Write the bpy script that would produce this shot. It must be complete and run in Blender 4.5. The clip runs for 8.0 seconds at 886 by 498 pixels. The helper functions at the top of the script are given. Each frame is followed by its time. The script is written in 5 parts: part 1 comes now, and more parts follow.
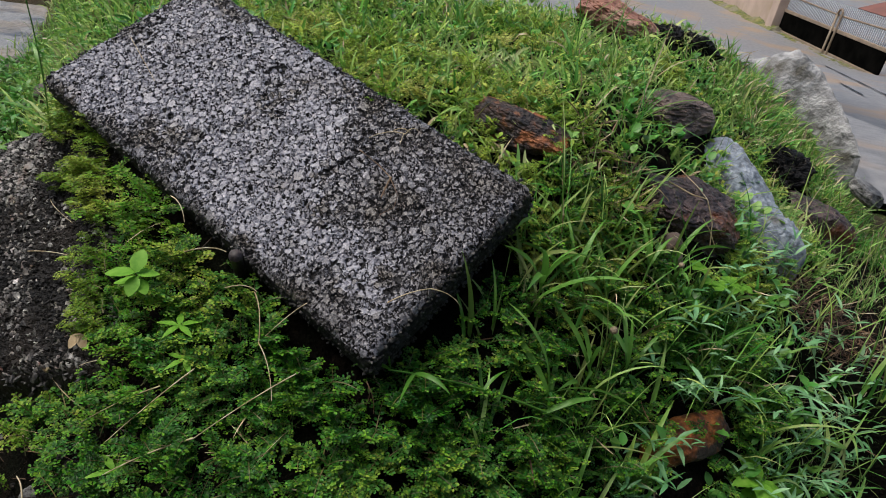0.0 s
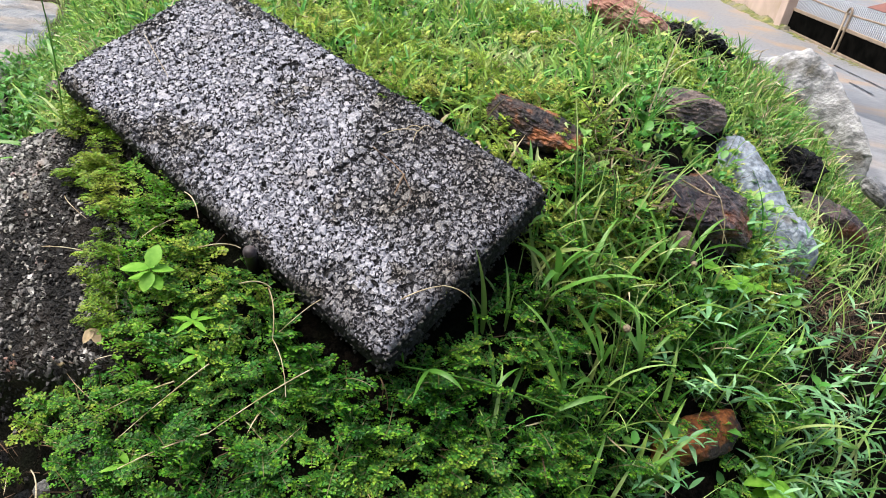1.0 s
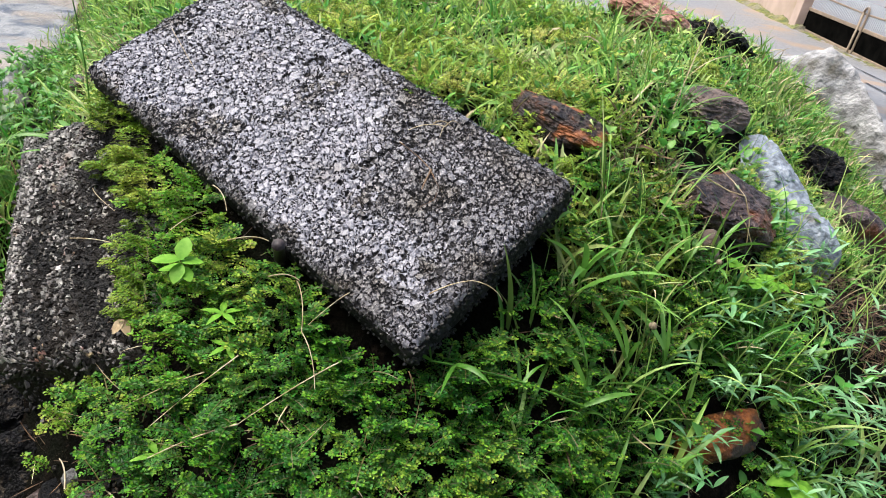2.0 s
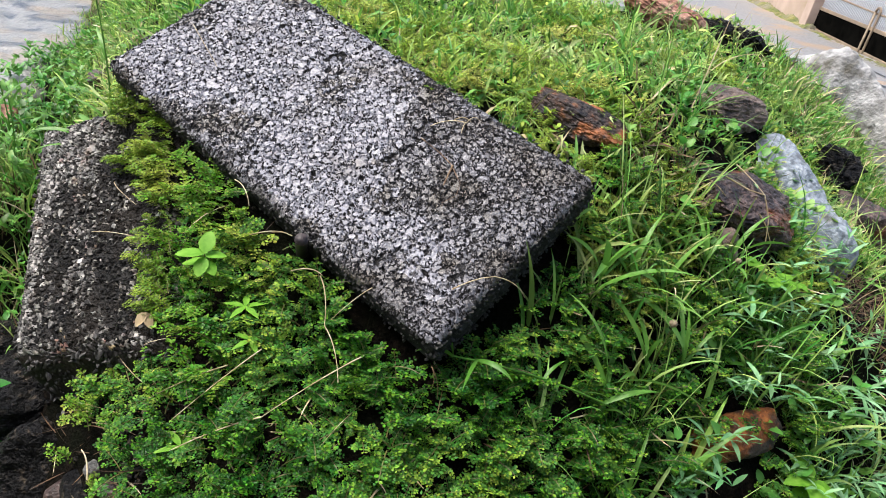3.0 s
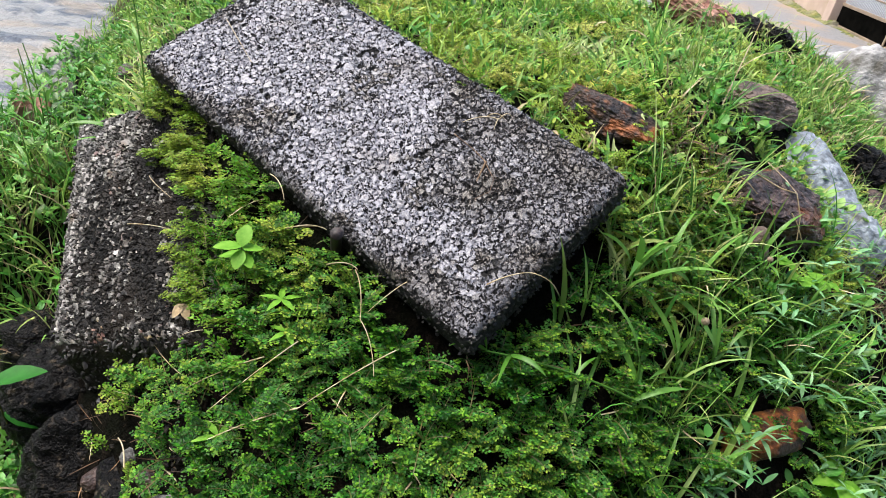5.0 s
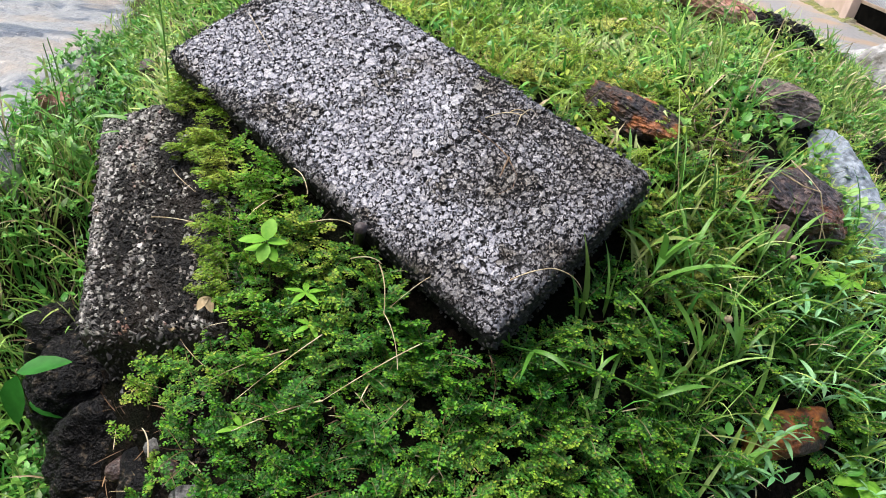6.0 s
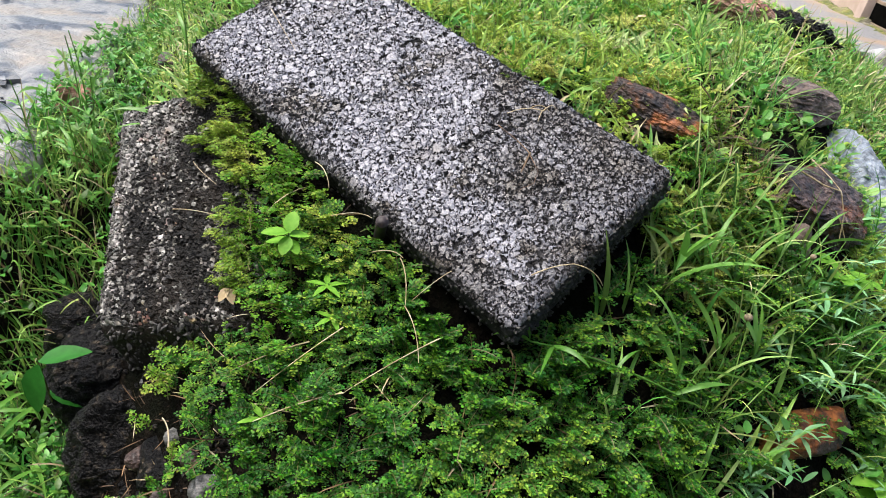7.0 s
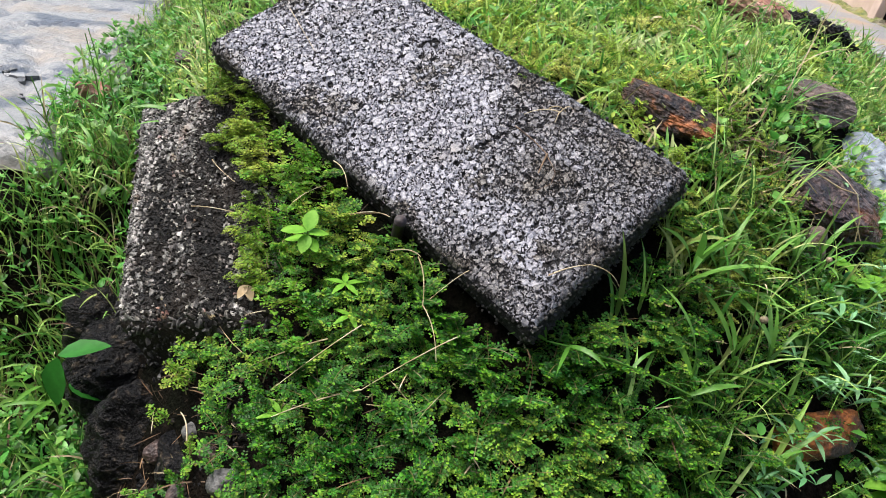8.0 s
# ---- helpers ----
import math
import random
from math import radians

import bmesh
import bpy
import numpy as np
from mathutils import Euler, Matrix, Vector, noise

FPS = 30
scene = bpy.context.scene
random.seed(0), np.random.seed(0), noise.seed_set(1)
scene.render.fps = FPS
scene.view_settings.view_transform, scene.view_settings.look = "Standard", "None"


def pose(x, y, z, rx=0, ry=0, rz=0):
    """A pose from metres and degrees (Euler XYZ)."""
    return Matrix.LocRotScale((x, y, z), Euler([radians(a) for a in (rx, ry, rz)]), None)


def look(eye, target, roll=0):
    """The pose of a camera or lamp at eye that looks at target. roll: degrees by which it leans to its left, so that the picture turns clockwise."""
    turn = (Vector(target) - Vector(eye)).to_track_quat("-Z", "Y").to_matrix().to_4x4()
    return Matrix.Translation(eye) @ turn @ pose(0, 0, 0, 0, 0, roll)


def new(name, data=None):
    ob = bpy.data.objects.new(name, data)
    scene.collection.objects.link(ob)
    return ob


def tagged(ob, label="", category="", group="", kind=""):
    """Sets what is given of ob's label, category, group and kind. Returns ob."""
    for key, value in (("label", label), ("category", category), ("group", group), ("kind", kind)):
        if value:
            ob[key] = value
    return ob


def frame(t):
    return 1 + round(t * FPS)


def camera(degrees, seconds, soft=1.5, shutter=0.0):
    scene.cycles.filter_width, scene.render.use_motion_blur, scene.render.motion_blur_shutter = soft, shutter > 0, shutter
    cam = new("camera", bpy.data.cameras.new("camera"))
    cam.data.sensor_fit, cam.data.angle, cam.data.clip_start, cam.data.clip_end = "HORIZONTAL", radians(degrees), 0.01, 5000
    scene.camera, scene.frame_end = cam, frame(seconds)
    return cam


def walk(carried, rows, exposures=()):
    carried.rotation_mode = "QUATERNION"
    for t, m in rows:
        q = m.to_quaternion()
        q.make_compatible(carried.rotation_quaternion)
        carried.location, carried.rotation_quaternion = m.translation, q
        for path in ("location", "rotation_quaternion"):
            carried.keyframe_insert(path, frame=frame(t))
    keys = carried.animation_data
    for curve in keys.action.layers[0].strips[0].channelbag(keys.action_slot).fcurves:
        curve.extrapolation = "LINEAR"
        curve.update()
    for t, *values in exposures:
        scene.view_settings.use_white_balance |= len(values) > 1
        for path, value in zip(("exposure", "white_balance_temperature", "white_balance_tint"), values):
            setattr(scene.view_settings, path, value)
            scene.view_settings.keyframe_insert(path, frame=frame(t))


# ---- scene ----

cam = camera(69.0, 8.0, soft=1.0)
ROWS = [
    (0.0, 0.0000, 0.0000, 1.0000, 60.663, -8.300, 4.638),
    (0.5, -0.0057, -0.0007, 0.9980, 60.539, -8.355, 4.916),
    (1.0, -0.0102, -0.0017, 0.9968, 60.449, -8.312, 5.201),
    (1.5, -0.0213, -0.0045, 0.9940, 60.277, -8.337, 5.752),
    (3.0, -0.0542, -0.0139, 0.9863, 59.861, -8.578, 6.881),
    (3.5, -0.0619, -0.0156, 0.9856, 59.661, -8.549, 7.272),
    (4.0, -0.0673, -0.0174, 0.9845, 59.584, -8.457, 7.525),
    (4.5, -0.0734, -0.0203, 0.9851, 59.460, -8.505, 7.813),
    (6.0, -0.0963, -0.0291, 0.9820, 58.834, -8.420, 9.312),
    (6.5, -0.1055, -0.0335, 0.9770, 58.640, -8.593, 9.786),
    (7.0, -0.1127, -0.0364, 0.9780, 58.435, -8.630, 10.253),
    (7.5, -0.1201, -0.0400, 0.9806, 58.203, -8.622, 10.805),
    (8.0, -0.1255, -0.0445, 0.9815, 58.131, -8.758, 11.132),
]
walk(cam, [(t, pose(x, y, z, rx, ry, rz)) for t, x, y, z, rx, ry, rz in ROWS],
     exposures=[(0.0, 0.16), (0.1, 0.33), (0.3, 1.0), (0.5, 1.11), (8.0, 1.13)])

# ---- light: bright overcast sky, wet ground ----
SUN_EL, SUN_AZ = radians(64), radians(-82)
world = bpy.data.worlds.new("sky")
world.use_nodes = True
scene.world = world
wn = world.node_tree.nodes
sky = wn.new("ShaderNodeTexSky")
sky.sky_type, sky.sun_disc = "NISHITA", False
sky.sun_elevation, sky.sun_rotation, sky.dust_density, sky.air_density = SUN_EL, SUN_AZ, 4.0, 1.0
wn["Background"].inputs["Strength"].default_value = 0.12
world.node_tree.links.new(sky.outputs[0], wn["Background"].inputs["Color"])
sun = new("sun", bpy.data.lights.new("sun", "SUN"))
sun.data.energy, sun.data.angle, sun.data.color = 2.3, radians(45), (1.0, 0.96, 0.9)
sun.matrix_world = look((0, 0, 0), (-math.sin(SUN_AZ) * math.cos(SUN_EL), -math.cos(SUN_AZ) * math.cos(SUN_EL), -math.sin(SUN_EL)))

rng = np.random.default_rng(7)


# ---- materials ----
def material(name, colours, scale=20.0, rough=(0.5, 0.8), bump=0.3, bump_scale=None, island=0.0, hue=0.0, translucent=0.0,
             metallic=0.0, detail=8.0, spread=(0.35, 0.65), coat=0.0, bump_size=0.003, stain=None, stain_scale=6.0, specular=0.5, stain_at=(0.45, 0.6), tone=""):
    """A surface whose colours run along noise at one scale, with stains at a larger one, grain relief, and a change from piece to piece."""
    m = bpy.data.materials.new(name)
    m.use_nodes = True
    nt, n, link = m.node_tree, m.node_tree.nodes, m.node_tree.links.new
    b = n["Principled BSDF"]
    co = n.new("ShaderNodeTexCoord")
    tex = n.new("ShaderNodeTexNoise")
    tex.inputs["Scale"].default_value, tex.inputs["Detail"].default_value = scale, detail
    link(co.outputs["Object"], tex.inputs["Vector"])
    ramp = n.new("ShaderNodeValToRGB")
    els = ramp.color_ramp.elements
    while len(els) < len(colours):
        els.new(0.5)
    for k, c in enumerate(colours):
        els[k].position = spread[0] + (spread[1] - spread[0]) * k / max(1, len(colours) - 1)
        els[k].color = (*c, 1)
    link(tex.outputs["Fac"], ramp.inputs["Fac"])
    colour = ramp.outputs["Color"]
    if stain:
        big = n.new("ShaderNodeTexNoise")
        big.inputs["Scale"].default_value, big.inputs["Detail"].default_value = stain_scale, 6
        link(co.outputs["Object"], big.inputs["Vector"])
        sr = n.new("ShaderNodeMapRange")
        sr.inputs["From Min"].default_value, sr.inputs["From Max"].default_value = stain_at
        link(big.outputs["Fac"], sr.inputs["Value"])
        mix = n.new("ShaderNodeMix")
        mix.data_type = "RGBA"
        link(sr.outputs["Result"], mix.inputs[0])
        link(colour, mix.inputs[6])
        mix.inputs[7].default_value = (*stain, 1)
        colour = mix.outputs[2]
    if island:
        if tone:
            attr = n.new("ShaderNodeAttribute")
            attr.attribute_name = tone
            pick = attr.outputs["Fac"]
        else:
            pick = n.new("ShaderNodeNewGeometry").outputs["Random Per Island"]
        hsv = n.new("ShaderNodeHueSaturation")
        mr = n.new("ShaderNodeMapRange")
        mr.inputs["To Min"].default_value, mr.inputs["To Max"].default_value = 1 - island, 1 + island
        link(pick, mr.inputs["Value"])
        link(mr.outputs["Result"], hsv.inputs["Value"])
        if hue:
            mul = n.new("ShaderNodeMath")
            mul.operation = "MULTIPLY"
            mul.inputs[1].default_value = 7.31
            fr = n.new("ShaderNodeMath")
            fr.operation = "FRACT"
            hr = n.new("ShaderNodeMapRange")
            hr.inputs["To Min"].default_value, hr.inputs["To Max"].default_value = 0.5 - hue, 0.5 + hue
            link(pick, mul.inputs[0])
            link(mul.outputs[0], fr.inputs[0])
            link(fr.outputs[0], hr.inputs["Value"])
            link(hr.outputs["Result"], hsv.inputs["Hue"])
        link(colour, hsv.inputs["Color"])
        colour = hsv.outputs["Color"]
    link(colour, b.inputs["Base Color"])
    rr = n.new("ShaderNodeMapRange")
    rr.inputs["To Min"].default_value, rr.inputs["To Max"].default_value = rough
    link(tex.outputs["Fac"], rr.inputs["Value"])
    link(rr.outputs["Result"], b.inputs["Roughness"])
    b.inputs["Metallic"].default_value = metallic
    b.inputs["Specular IOR Level"].default_value = specular
    b.inputs["Coat Weight"].default_value = coat
    b.inputs["Coat Roughness"].default_value = 0.15
    if bump:
        bt = n.new("ShaderNodeTexNoise")
        bt.inputs["Scale"].default_value, bt.inputs["Detail"].default_value = bump_scale or scale * 3, 8
        link(co.outputs["Object"], bt.inputs["Vector"])
        bu = n.new("ShaderNodeBump")
        bu.inputs["Strength"].default_value, bu.inputs["Distance"].default_value = bump, bump_size
        link(bt.outputs["Fac"], bu.inputs["Height"])
        link(bu.outputs["Normal"], b.inputs["Normal"])
    if translucent:
        tr = n.new("ShaderNodeBsdfTranslucent")
        link(colour, tr.inputs["Color"])
        ms = n.new("ShaderNodeMixShader")
        ms.inputs[0].default_value = translucent
        link(b.outputs[0], ms.inputs[1])
        link(tr.outputs[0], ms.inputs[2])
        link(ms.outputs[0], n["Material Output"].inputs["Surface"])
    return m


# Wet soil set near black: shade under plants and slab is in it.
SHADESOIL = material("soil", [(0.002, 0.0016, 0.0013), (0.005, 0.004, 0.003), (0.014, 0.0105, 0.0075)], 60, (0.85, 1.0), 1.0, 150, bump_size=0.012, stain=(0.004, 0.005, 0.0025), stain_scale=9, specular=0.05)
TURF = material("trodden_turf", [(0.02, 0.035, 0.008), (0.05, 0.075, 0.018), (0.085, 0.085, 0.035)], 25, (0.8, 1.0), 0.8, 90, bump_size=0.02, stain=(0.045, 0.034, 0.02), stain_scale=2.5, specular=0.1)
ROAD = material("road_concrete", [(0.15, 0.15, 0.153), (0.205, 0.204, 0.206), (0.255, 0.253, 0.252)], 10, (0.4, 0.65), 0.5, 90, stain=(0.30, 0.215, 0.145), stain_scale=0.8, bump_size=0.005, stain_at=(0.52, 0.64))
PAVING = material("worn_paving", [(0.06, 0.073, 0.095), (0.15, 0.158, 0.168), (0.21, 0.213, 0.215)], 8, (0.2, 0.5), 1.0, 28, stain=(0.235, 0.205, 0.172), stain_scale=3.6, bump_size=0.014, spread=(0.41, 0.50), stain_at=(0.5, 0.60))
# Cement darker than its own tone: gap and pit shade is in the colour.
SHADECEMENT = material("slab_shade_cement", [(0.010, 0.0097, 0.0099), (0.022, 0.0216, 0.0222), (0.045, 0.044, 0.046)], 60, (0.6, 0.9), 1.0, 260, bump_size=0.003, specular=0.12)
CHIPS = material("slab_aggregate", [(0.175, 0.175, 0.20), (0.245, 0.245, 0.278), (0.32, 0.32, 0.36)], 210, (0.20, 0.40), 0.9, 520, island=0.14, hue=0.010, bump_size=0.0020, stain=(0.15, 0.138, 0.136), stain_scale=11, stain_at=(0.55, 0.72), coat=0.3, tone="stone")
# Darker chips: damp stone, plus weaker sky reflection put into the colour.
DULLDAMPCHIPS = material("slab_dull_damp_aggregate", [(0.072, 0.071, 0.079), (0.118, 0.116, 0.130), (0.20, 0.198, 0.218)], 210, (0.16, 0.36), 0.9, 520, island=0.26, bump_size=0.0022, specular=0.5, coat=0.3, stain=(0.055, 0.047, 0.039), stain_scale=11, tone="stone")
PALEPEBBLE = material("pale_block_pebbles", [(0.07, 0.066, 0.062), (0.18, 0.172, 0.16), (0.38, 0.366, 0.345)], 90, (0.3, 0.65), 0.8, 300, island=0.75, hue=0.05, bump_size=0.0012, specular=0.4, stain=(0.16, 0.105, 0.07), stain_scale=12, stain_at=(0.54, 0.66), tone="stone")
# Side chips far darker than the top: the sides' shade is in their colour.
SHADECHIPS = material("shaded_side_aggregate", [(0.010, 0.0095, 0.009), (0.026, 0.0245, 0.023), (0.05, 0.047, 0.043)], 150, (0.35, 0.7), 0.6, 420, island=0.5, bump_size=0.0012)
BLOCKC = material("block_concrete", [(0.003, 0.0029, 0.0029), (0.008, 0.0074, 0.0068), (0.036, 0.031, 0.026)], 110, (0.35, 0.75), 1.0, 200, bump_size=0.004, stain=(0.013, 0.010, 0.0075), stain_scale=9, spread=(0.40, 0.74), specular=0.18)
PEBBLE = material("block_pebbles", [(0.016, 0.015, 0.0148), (0.056, 0.052, 0.047), (0.20, 0.185, 0.165)], 90, (0.3, 0.65), 0.8, 300, island=0.85, hue=0.035, bump_size=0.0012, specular=0.3, tone="stone")
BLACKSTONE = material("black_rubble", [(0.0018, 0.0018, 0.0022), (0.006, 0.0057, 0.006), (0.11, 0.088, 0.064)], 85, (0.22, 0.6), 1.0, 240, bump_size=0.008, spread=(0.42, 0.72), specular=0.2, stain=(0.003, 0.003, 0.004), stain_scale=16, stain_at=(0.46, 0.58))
BLUEROCK = material("pale_grey_rock", [(0.13, 0.153, 0.18), (0.25, 0.292, 0.345), (0.39, 0.435, 0.49)], 60, (0.45, 0.75), 1.0, 110, stain=(0.15, 0.15, 0.15), stain_scale=22, bump_size=0.006, stain_at=(0.56, 0.70))
WHITEROCK = material("white_broken_concrete", [(0.15, 0.149, 0.147), (0.29, 0.289, 0.288), (0.42, 0.418, 0.414)], 26, (0.5, 0.85), 1.0, 80, stain=(0.10, 0.092, 0.073), stain_scale=12, bump_size=0.008, stain_at=(0.52, 0.65))
LATERITE = material("rusty_laterite", [(0.012, 0.009, 0.009), (0.05, 0.026, 0.018), (0.36, 0.14, 0.05)], 46, (0.4, 0.75), 1.0, 140, bump_size=0.006, stain=(0.30, 0.10, 0.032), stain_scale=22, stain_at=(0.55, 0.64), spread=(0.38, 0.74))
DARKROCK = material("dark_brown_rock", [(0.014, 0.009, 0.009), (0.045, 0.028, 0.025), (0.12, 0.08, 0.07)], 40, (0.22, 0.55), 1.0, 150, bump_size=0.007, stain=(0.19, 0.062, 0.022), stain_scale=12, stain_at=(0.55, 0.66))
BROWNROCK = material("brown_rock", [(0.05, 0.035, 0.028), (0.14, 0.10, 0.08), (0.22, 0.17, 0.14)], 18, (0.45, 0.8), 1.0, 80, bump_size=0.007)
REDROCK = material("red_laterite", [(0.12, 0.04, 0.025), (0.33, 0.15, 0.10), (0.5, 0.3, 0.22)], 15, (0.45, 0.8), 1.0, 60, bump_size=0.008)
BRICK = material("orange_brick", [(0.08, 0.026, 0.010), (0.29, 0.088, 0.020), (0.46, 0.155, 0.034)], 40, (0.5, 0.85), 1.0, 150, stain=(0.035, 0.024, 0.017), stain_scale=16, bump_size=0.005, stain_at=(0.50, 0.60))
GREYSTONE = material("grey_stone", [(0.045, 0.045, 0.045), (0.14, 0.14, 0.138), (0.30, 0.295, 0.285)], 60, (0.3, 0.65), 1.0, 200, bump_size=0.005, stain=(0.03, 0.027, 0.023), stain_scale=30, stain_at=(0.52, 0.62))
# Tips are yellow-green, also lightened, and leaves darkened, as highlight and shade.
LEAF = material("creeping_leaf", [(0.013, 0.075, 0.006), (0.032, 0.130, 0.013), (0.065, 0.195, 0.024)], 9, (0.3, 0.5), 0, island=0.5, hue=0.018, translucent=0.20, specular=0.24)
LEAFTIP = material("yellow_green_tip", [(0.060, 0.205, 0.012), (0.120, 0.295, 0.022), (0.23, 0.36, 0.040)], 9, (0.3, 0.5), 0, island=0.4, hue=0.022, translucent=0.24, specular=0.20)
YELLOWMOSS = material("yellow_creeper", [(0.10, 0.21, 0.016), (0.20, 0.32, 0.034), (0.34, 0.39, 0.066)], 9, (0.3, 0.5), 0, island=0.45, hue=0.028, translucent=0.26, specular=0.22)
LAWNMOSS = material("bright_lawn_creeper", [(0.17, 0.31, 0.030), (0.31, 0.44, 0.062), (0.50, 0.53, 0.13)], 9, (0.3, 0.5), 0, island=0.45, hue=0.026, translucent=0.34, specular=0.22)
STEM = material("creeping_stem", [(0.07, 0.09, 0.02), (0.14, 0.12, 0.04)], 30, (0.4, 0.6), 0, island=0.3)
GRASS = material("grass_blade", [(0.058, 0.205, 0.027), (0.122, 0.32, 0.054), (0.215, 0.42, 0.102)], 5, (0.24, 0.42), 0, island=0.45, hue=0.022, translucent=0.32, specular=0.34)
LAWN = material("lawn_blade", [(0.22, 0.43, 0.078), (0.36, 0.54, 0.135), (0.55, 0.61, 0.27)], 5, (0.3, 0.5), 0, island=0.45, hue=0.024, translucent=0.38, specular=0.34)
BLUEGRASS = material("blue_green_leaf", [(0.10, 0.27, 0.10), (0.17, 0.38, 0.16), (0.27, 0.48, 0.25)], 12, (0.3, 0.5), 0, island=0.3, hue=0.012, translucent=0.22, specular=0.3)
SEEDLING = material("fresh_leaf", [(0.11, 0.30, 0.025), (0.17, 0.39, 0.04), (0.23, 0.45, 0.06)], 60, (0.4, 0.55), 0.3, 160, island=0.15, translucent=0.3, bump_size=0.0015, specular=0.15)
DARKLEAF = material("dark_green_leaf", [(0.018, 0.12, 0.014), (0.035, 0.19, 0.025)], 40, (0.4, 0.55), 0.2, 150, translucent=0.2, bump_size=0.001, specular=0.15)
STRAW = material("dry_straw", [(0.28, 0.20, 0.10), (0.45, 0.36, 0.22), (0.58, 0.50, 0.36)], 60, (0.5, 0.8), 0.2, 300, island=0.3, bump_size=0.0005)
DRYLEAF = material("dry_leaf", [(0.40, 0.28, 0.14), (0.6, 0.48, 0.30)], 80, (0.5, 0.8), 0.3, 200, bump_size=0.001)
BROWNLEAF = material("brown_litter", [(0.035, 0.018, 0.010), (0.095, 0.052, 0.025), (0.18, 0.11, 0.055)], 30, (0.5, 0.8), 0, island=0.4)
BUD = material("seed_head", [(0.20, 0.15, 0.09), (0.34, 0.27, 0.19)], 300, (0.7, 0.9), 0.8, 900, bump_size=0.001)
RUST = material("rusty_steel", [(0.014, 0.011, 0.012), (0.035, 0.026, 0.027), (0.055, 0.042, 0.043)], 120, (0.45, 0.7), 0.5, 400, bump_size=0.001)
WALL = material("peach_render", [(0.42, 0.315, 0.25), (0.48, 0.365, 0.295), (0.53, 0.41, 0.335)], 2, (0.6, 0.85), 0.3, 30, stain=(0.37, 0.285, 0.19), stain_scale=0.8, stain_at=(0.5, 0.7))
GREYWALL = material("grey_render", [(0.16, 0.155, 0.15), (0.22, 0.215, 0.205)], 3, (0.7, 0.9), 0.4, 30)
PANEL = material("black_gate_panel", [(0.002, 0.002, 0.0018), (0.005, 0.0048, 0.0042)], 4, (0.9, 1.0), 0.1, 20, specular=0.0)
TANMETAL = material("tan_gate_frame", [(0.20, 0.15, 0.10), (0.30, 0.23, 0.16)], 5, (0.4, 0.6), 0.1, 30)
PALEBAR = material("pale_gate_bar", [(0.45, 0.47, 0.5), (0.6, 0.62, 0.64)], 5, (0.4, 0.6), 0.1, 30)
ROOFRED = material("red_brown_roof", [(0.14, 0.05, 0.035), (0.22, 0.085, 0.06)], 3, (0.5, 0.8), 0.3, 20)
MOSSVERGE = material("mossy_verge", [(0.06, 0.085, 0.015), (0.15, 0.16, 0.032), (0.24, 0.22, 0.075)], 6, (0.7, 0.9), 0.9, 30, bump_size=0.03, stain=(0.20, 0.175, 0.135), stain_scale=1.2)


# ---- mesh helpers ----
def raw_mesh(name, verts, faces, mats, index=None, smooth=False):
    """A mesh from arrays: verts (n, 3), faces (m, k)."""
    me = bpy.data.meshes.new(name)
    verts, faces = np.asarray(verts, np.float32), np.asarray(faces, np.int32)
    me.vertices.add(len(verts))
    me.vertices.foreach_set("co", verts.ravel())
    me.loops.add(faces.size)
    me.loops.foreach_set("vertex_index", faces.ravel())
    me.polygons.add(len(faces))
    me.polygons.foreach_set("loop_start", np.arange(0, faces.size, faces.shape[1], dtype=np.int32))
    for mat in mats:
        me.materials.append(mat)
    if index is not None:
        me.polygons.foreach_set("material_index", np.asarray(index, np.int32))
    me.polygons.foreach_set("use_smooth", np.full(len(faces), smooth))
    me.update(calc_edges=True)
    return me


def bm_object(name, bm, mat, parent=None, label="", smooth=False):
    me = bpy.data.meshes.new(name)
    bm.to_mesh(me)
    bm.free()
    for mt in (mat if isinstance(mat, (list, tuple)) else [mat]):
        me.materials.append(mt)
    if smooth:
        me.polygons.foreach_set("use_smooth", np.full(len(me.polygons), True))
    ob = new(name, me)
    if parent:
        ob.parent = parent
    if label:
        tagged(ob, label)
    return ob


def part(name, bm, mat, parent, label="", smooth=False):
    return bm_object(name, bm, mat, parent, label, smooth)


def box(bm, cx, cy, cz, sx, sy, sz, bevel=0.0, m=None):
    r = bmesh.ops.create_cube(bm, size=1.0, matrix=(m or Matrix()) @ Matrix.Translation((cx, cy, cz)) @ Matrix.Diagonal((sx, sy, sz, 1)))
    if bevel:
        bmesh.ops.bevel(bm, geom=list({e for v in r["verts"] for e in v.link_edges}), offset=bevel, segments=2, affect="EDGES", profile=0.5)
    return bm


def tube(points, radius, sides=5, taper=1.0):
    """Vertices and quads of a round bar along points."""
    pts = np.asarray(points, float)
    n = len(pts)
    d = np.gradient(pts, axis=0)
    d /= np.linalg.norm(d, axis=1, keepdims=True) + 1e-9
    ref = np.where(np.abs(d[:, 2:3]) > 0.9, [[1.0, 0, 0]], [[0, 0, 1.0]])
    a = np.cross(d, ref)
    a /= np.linalg.norm(a, axis=1, keepdims=True) + 1e-9
    b = np.cross(d, a)
    ang = np.arange(sides) * 2 * np.pi / sides
    r = radius * np.linspace(1, taper, n)[:, None, None]
    v = pts[:, None] + r * (a[:, None] * np.cos(ang)[None, :, None] + b[:, None] * np.sin(ang)[None, :, None])
    f = [(i * sides + k, i * sides + (k + 1) % sides, (i + 1) * sides + (k + 1) % sides, (i + 1) * sides + k) for i in range(n - 1) for k in range(sides)]
    return v.reshape(-1, 3), f


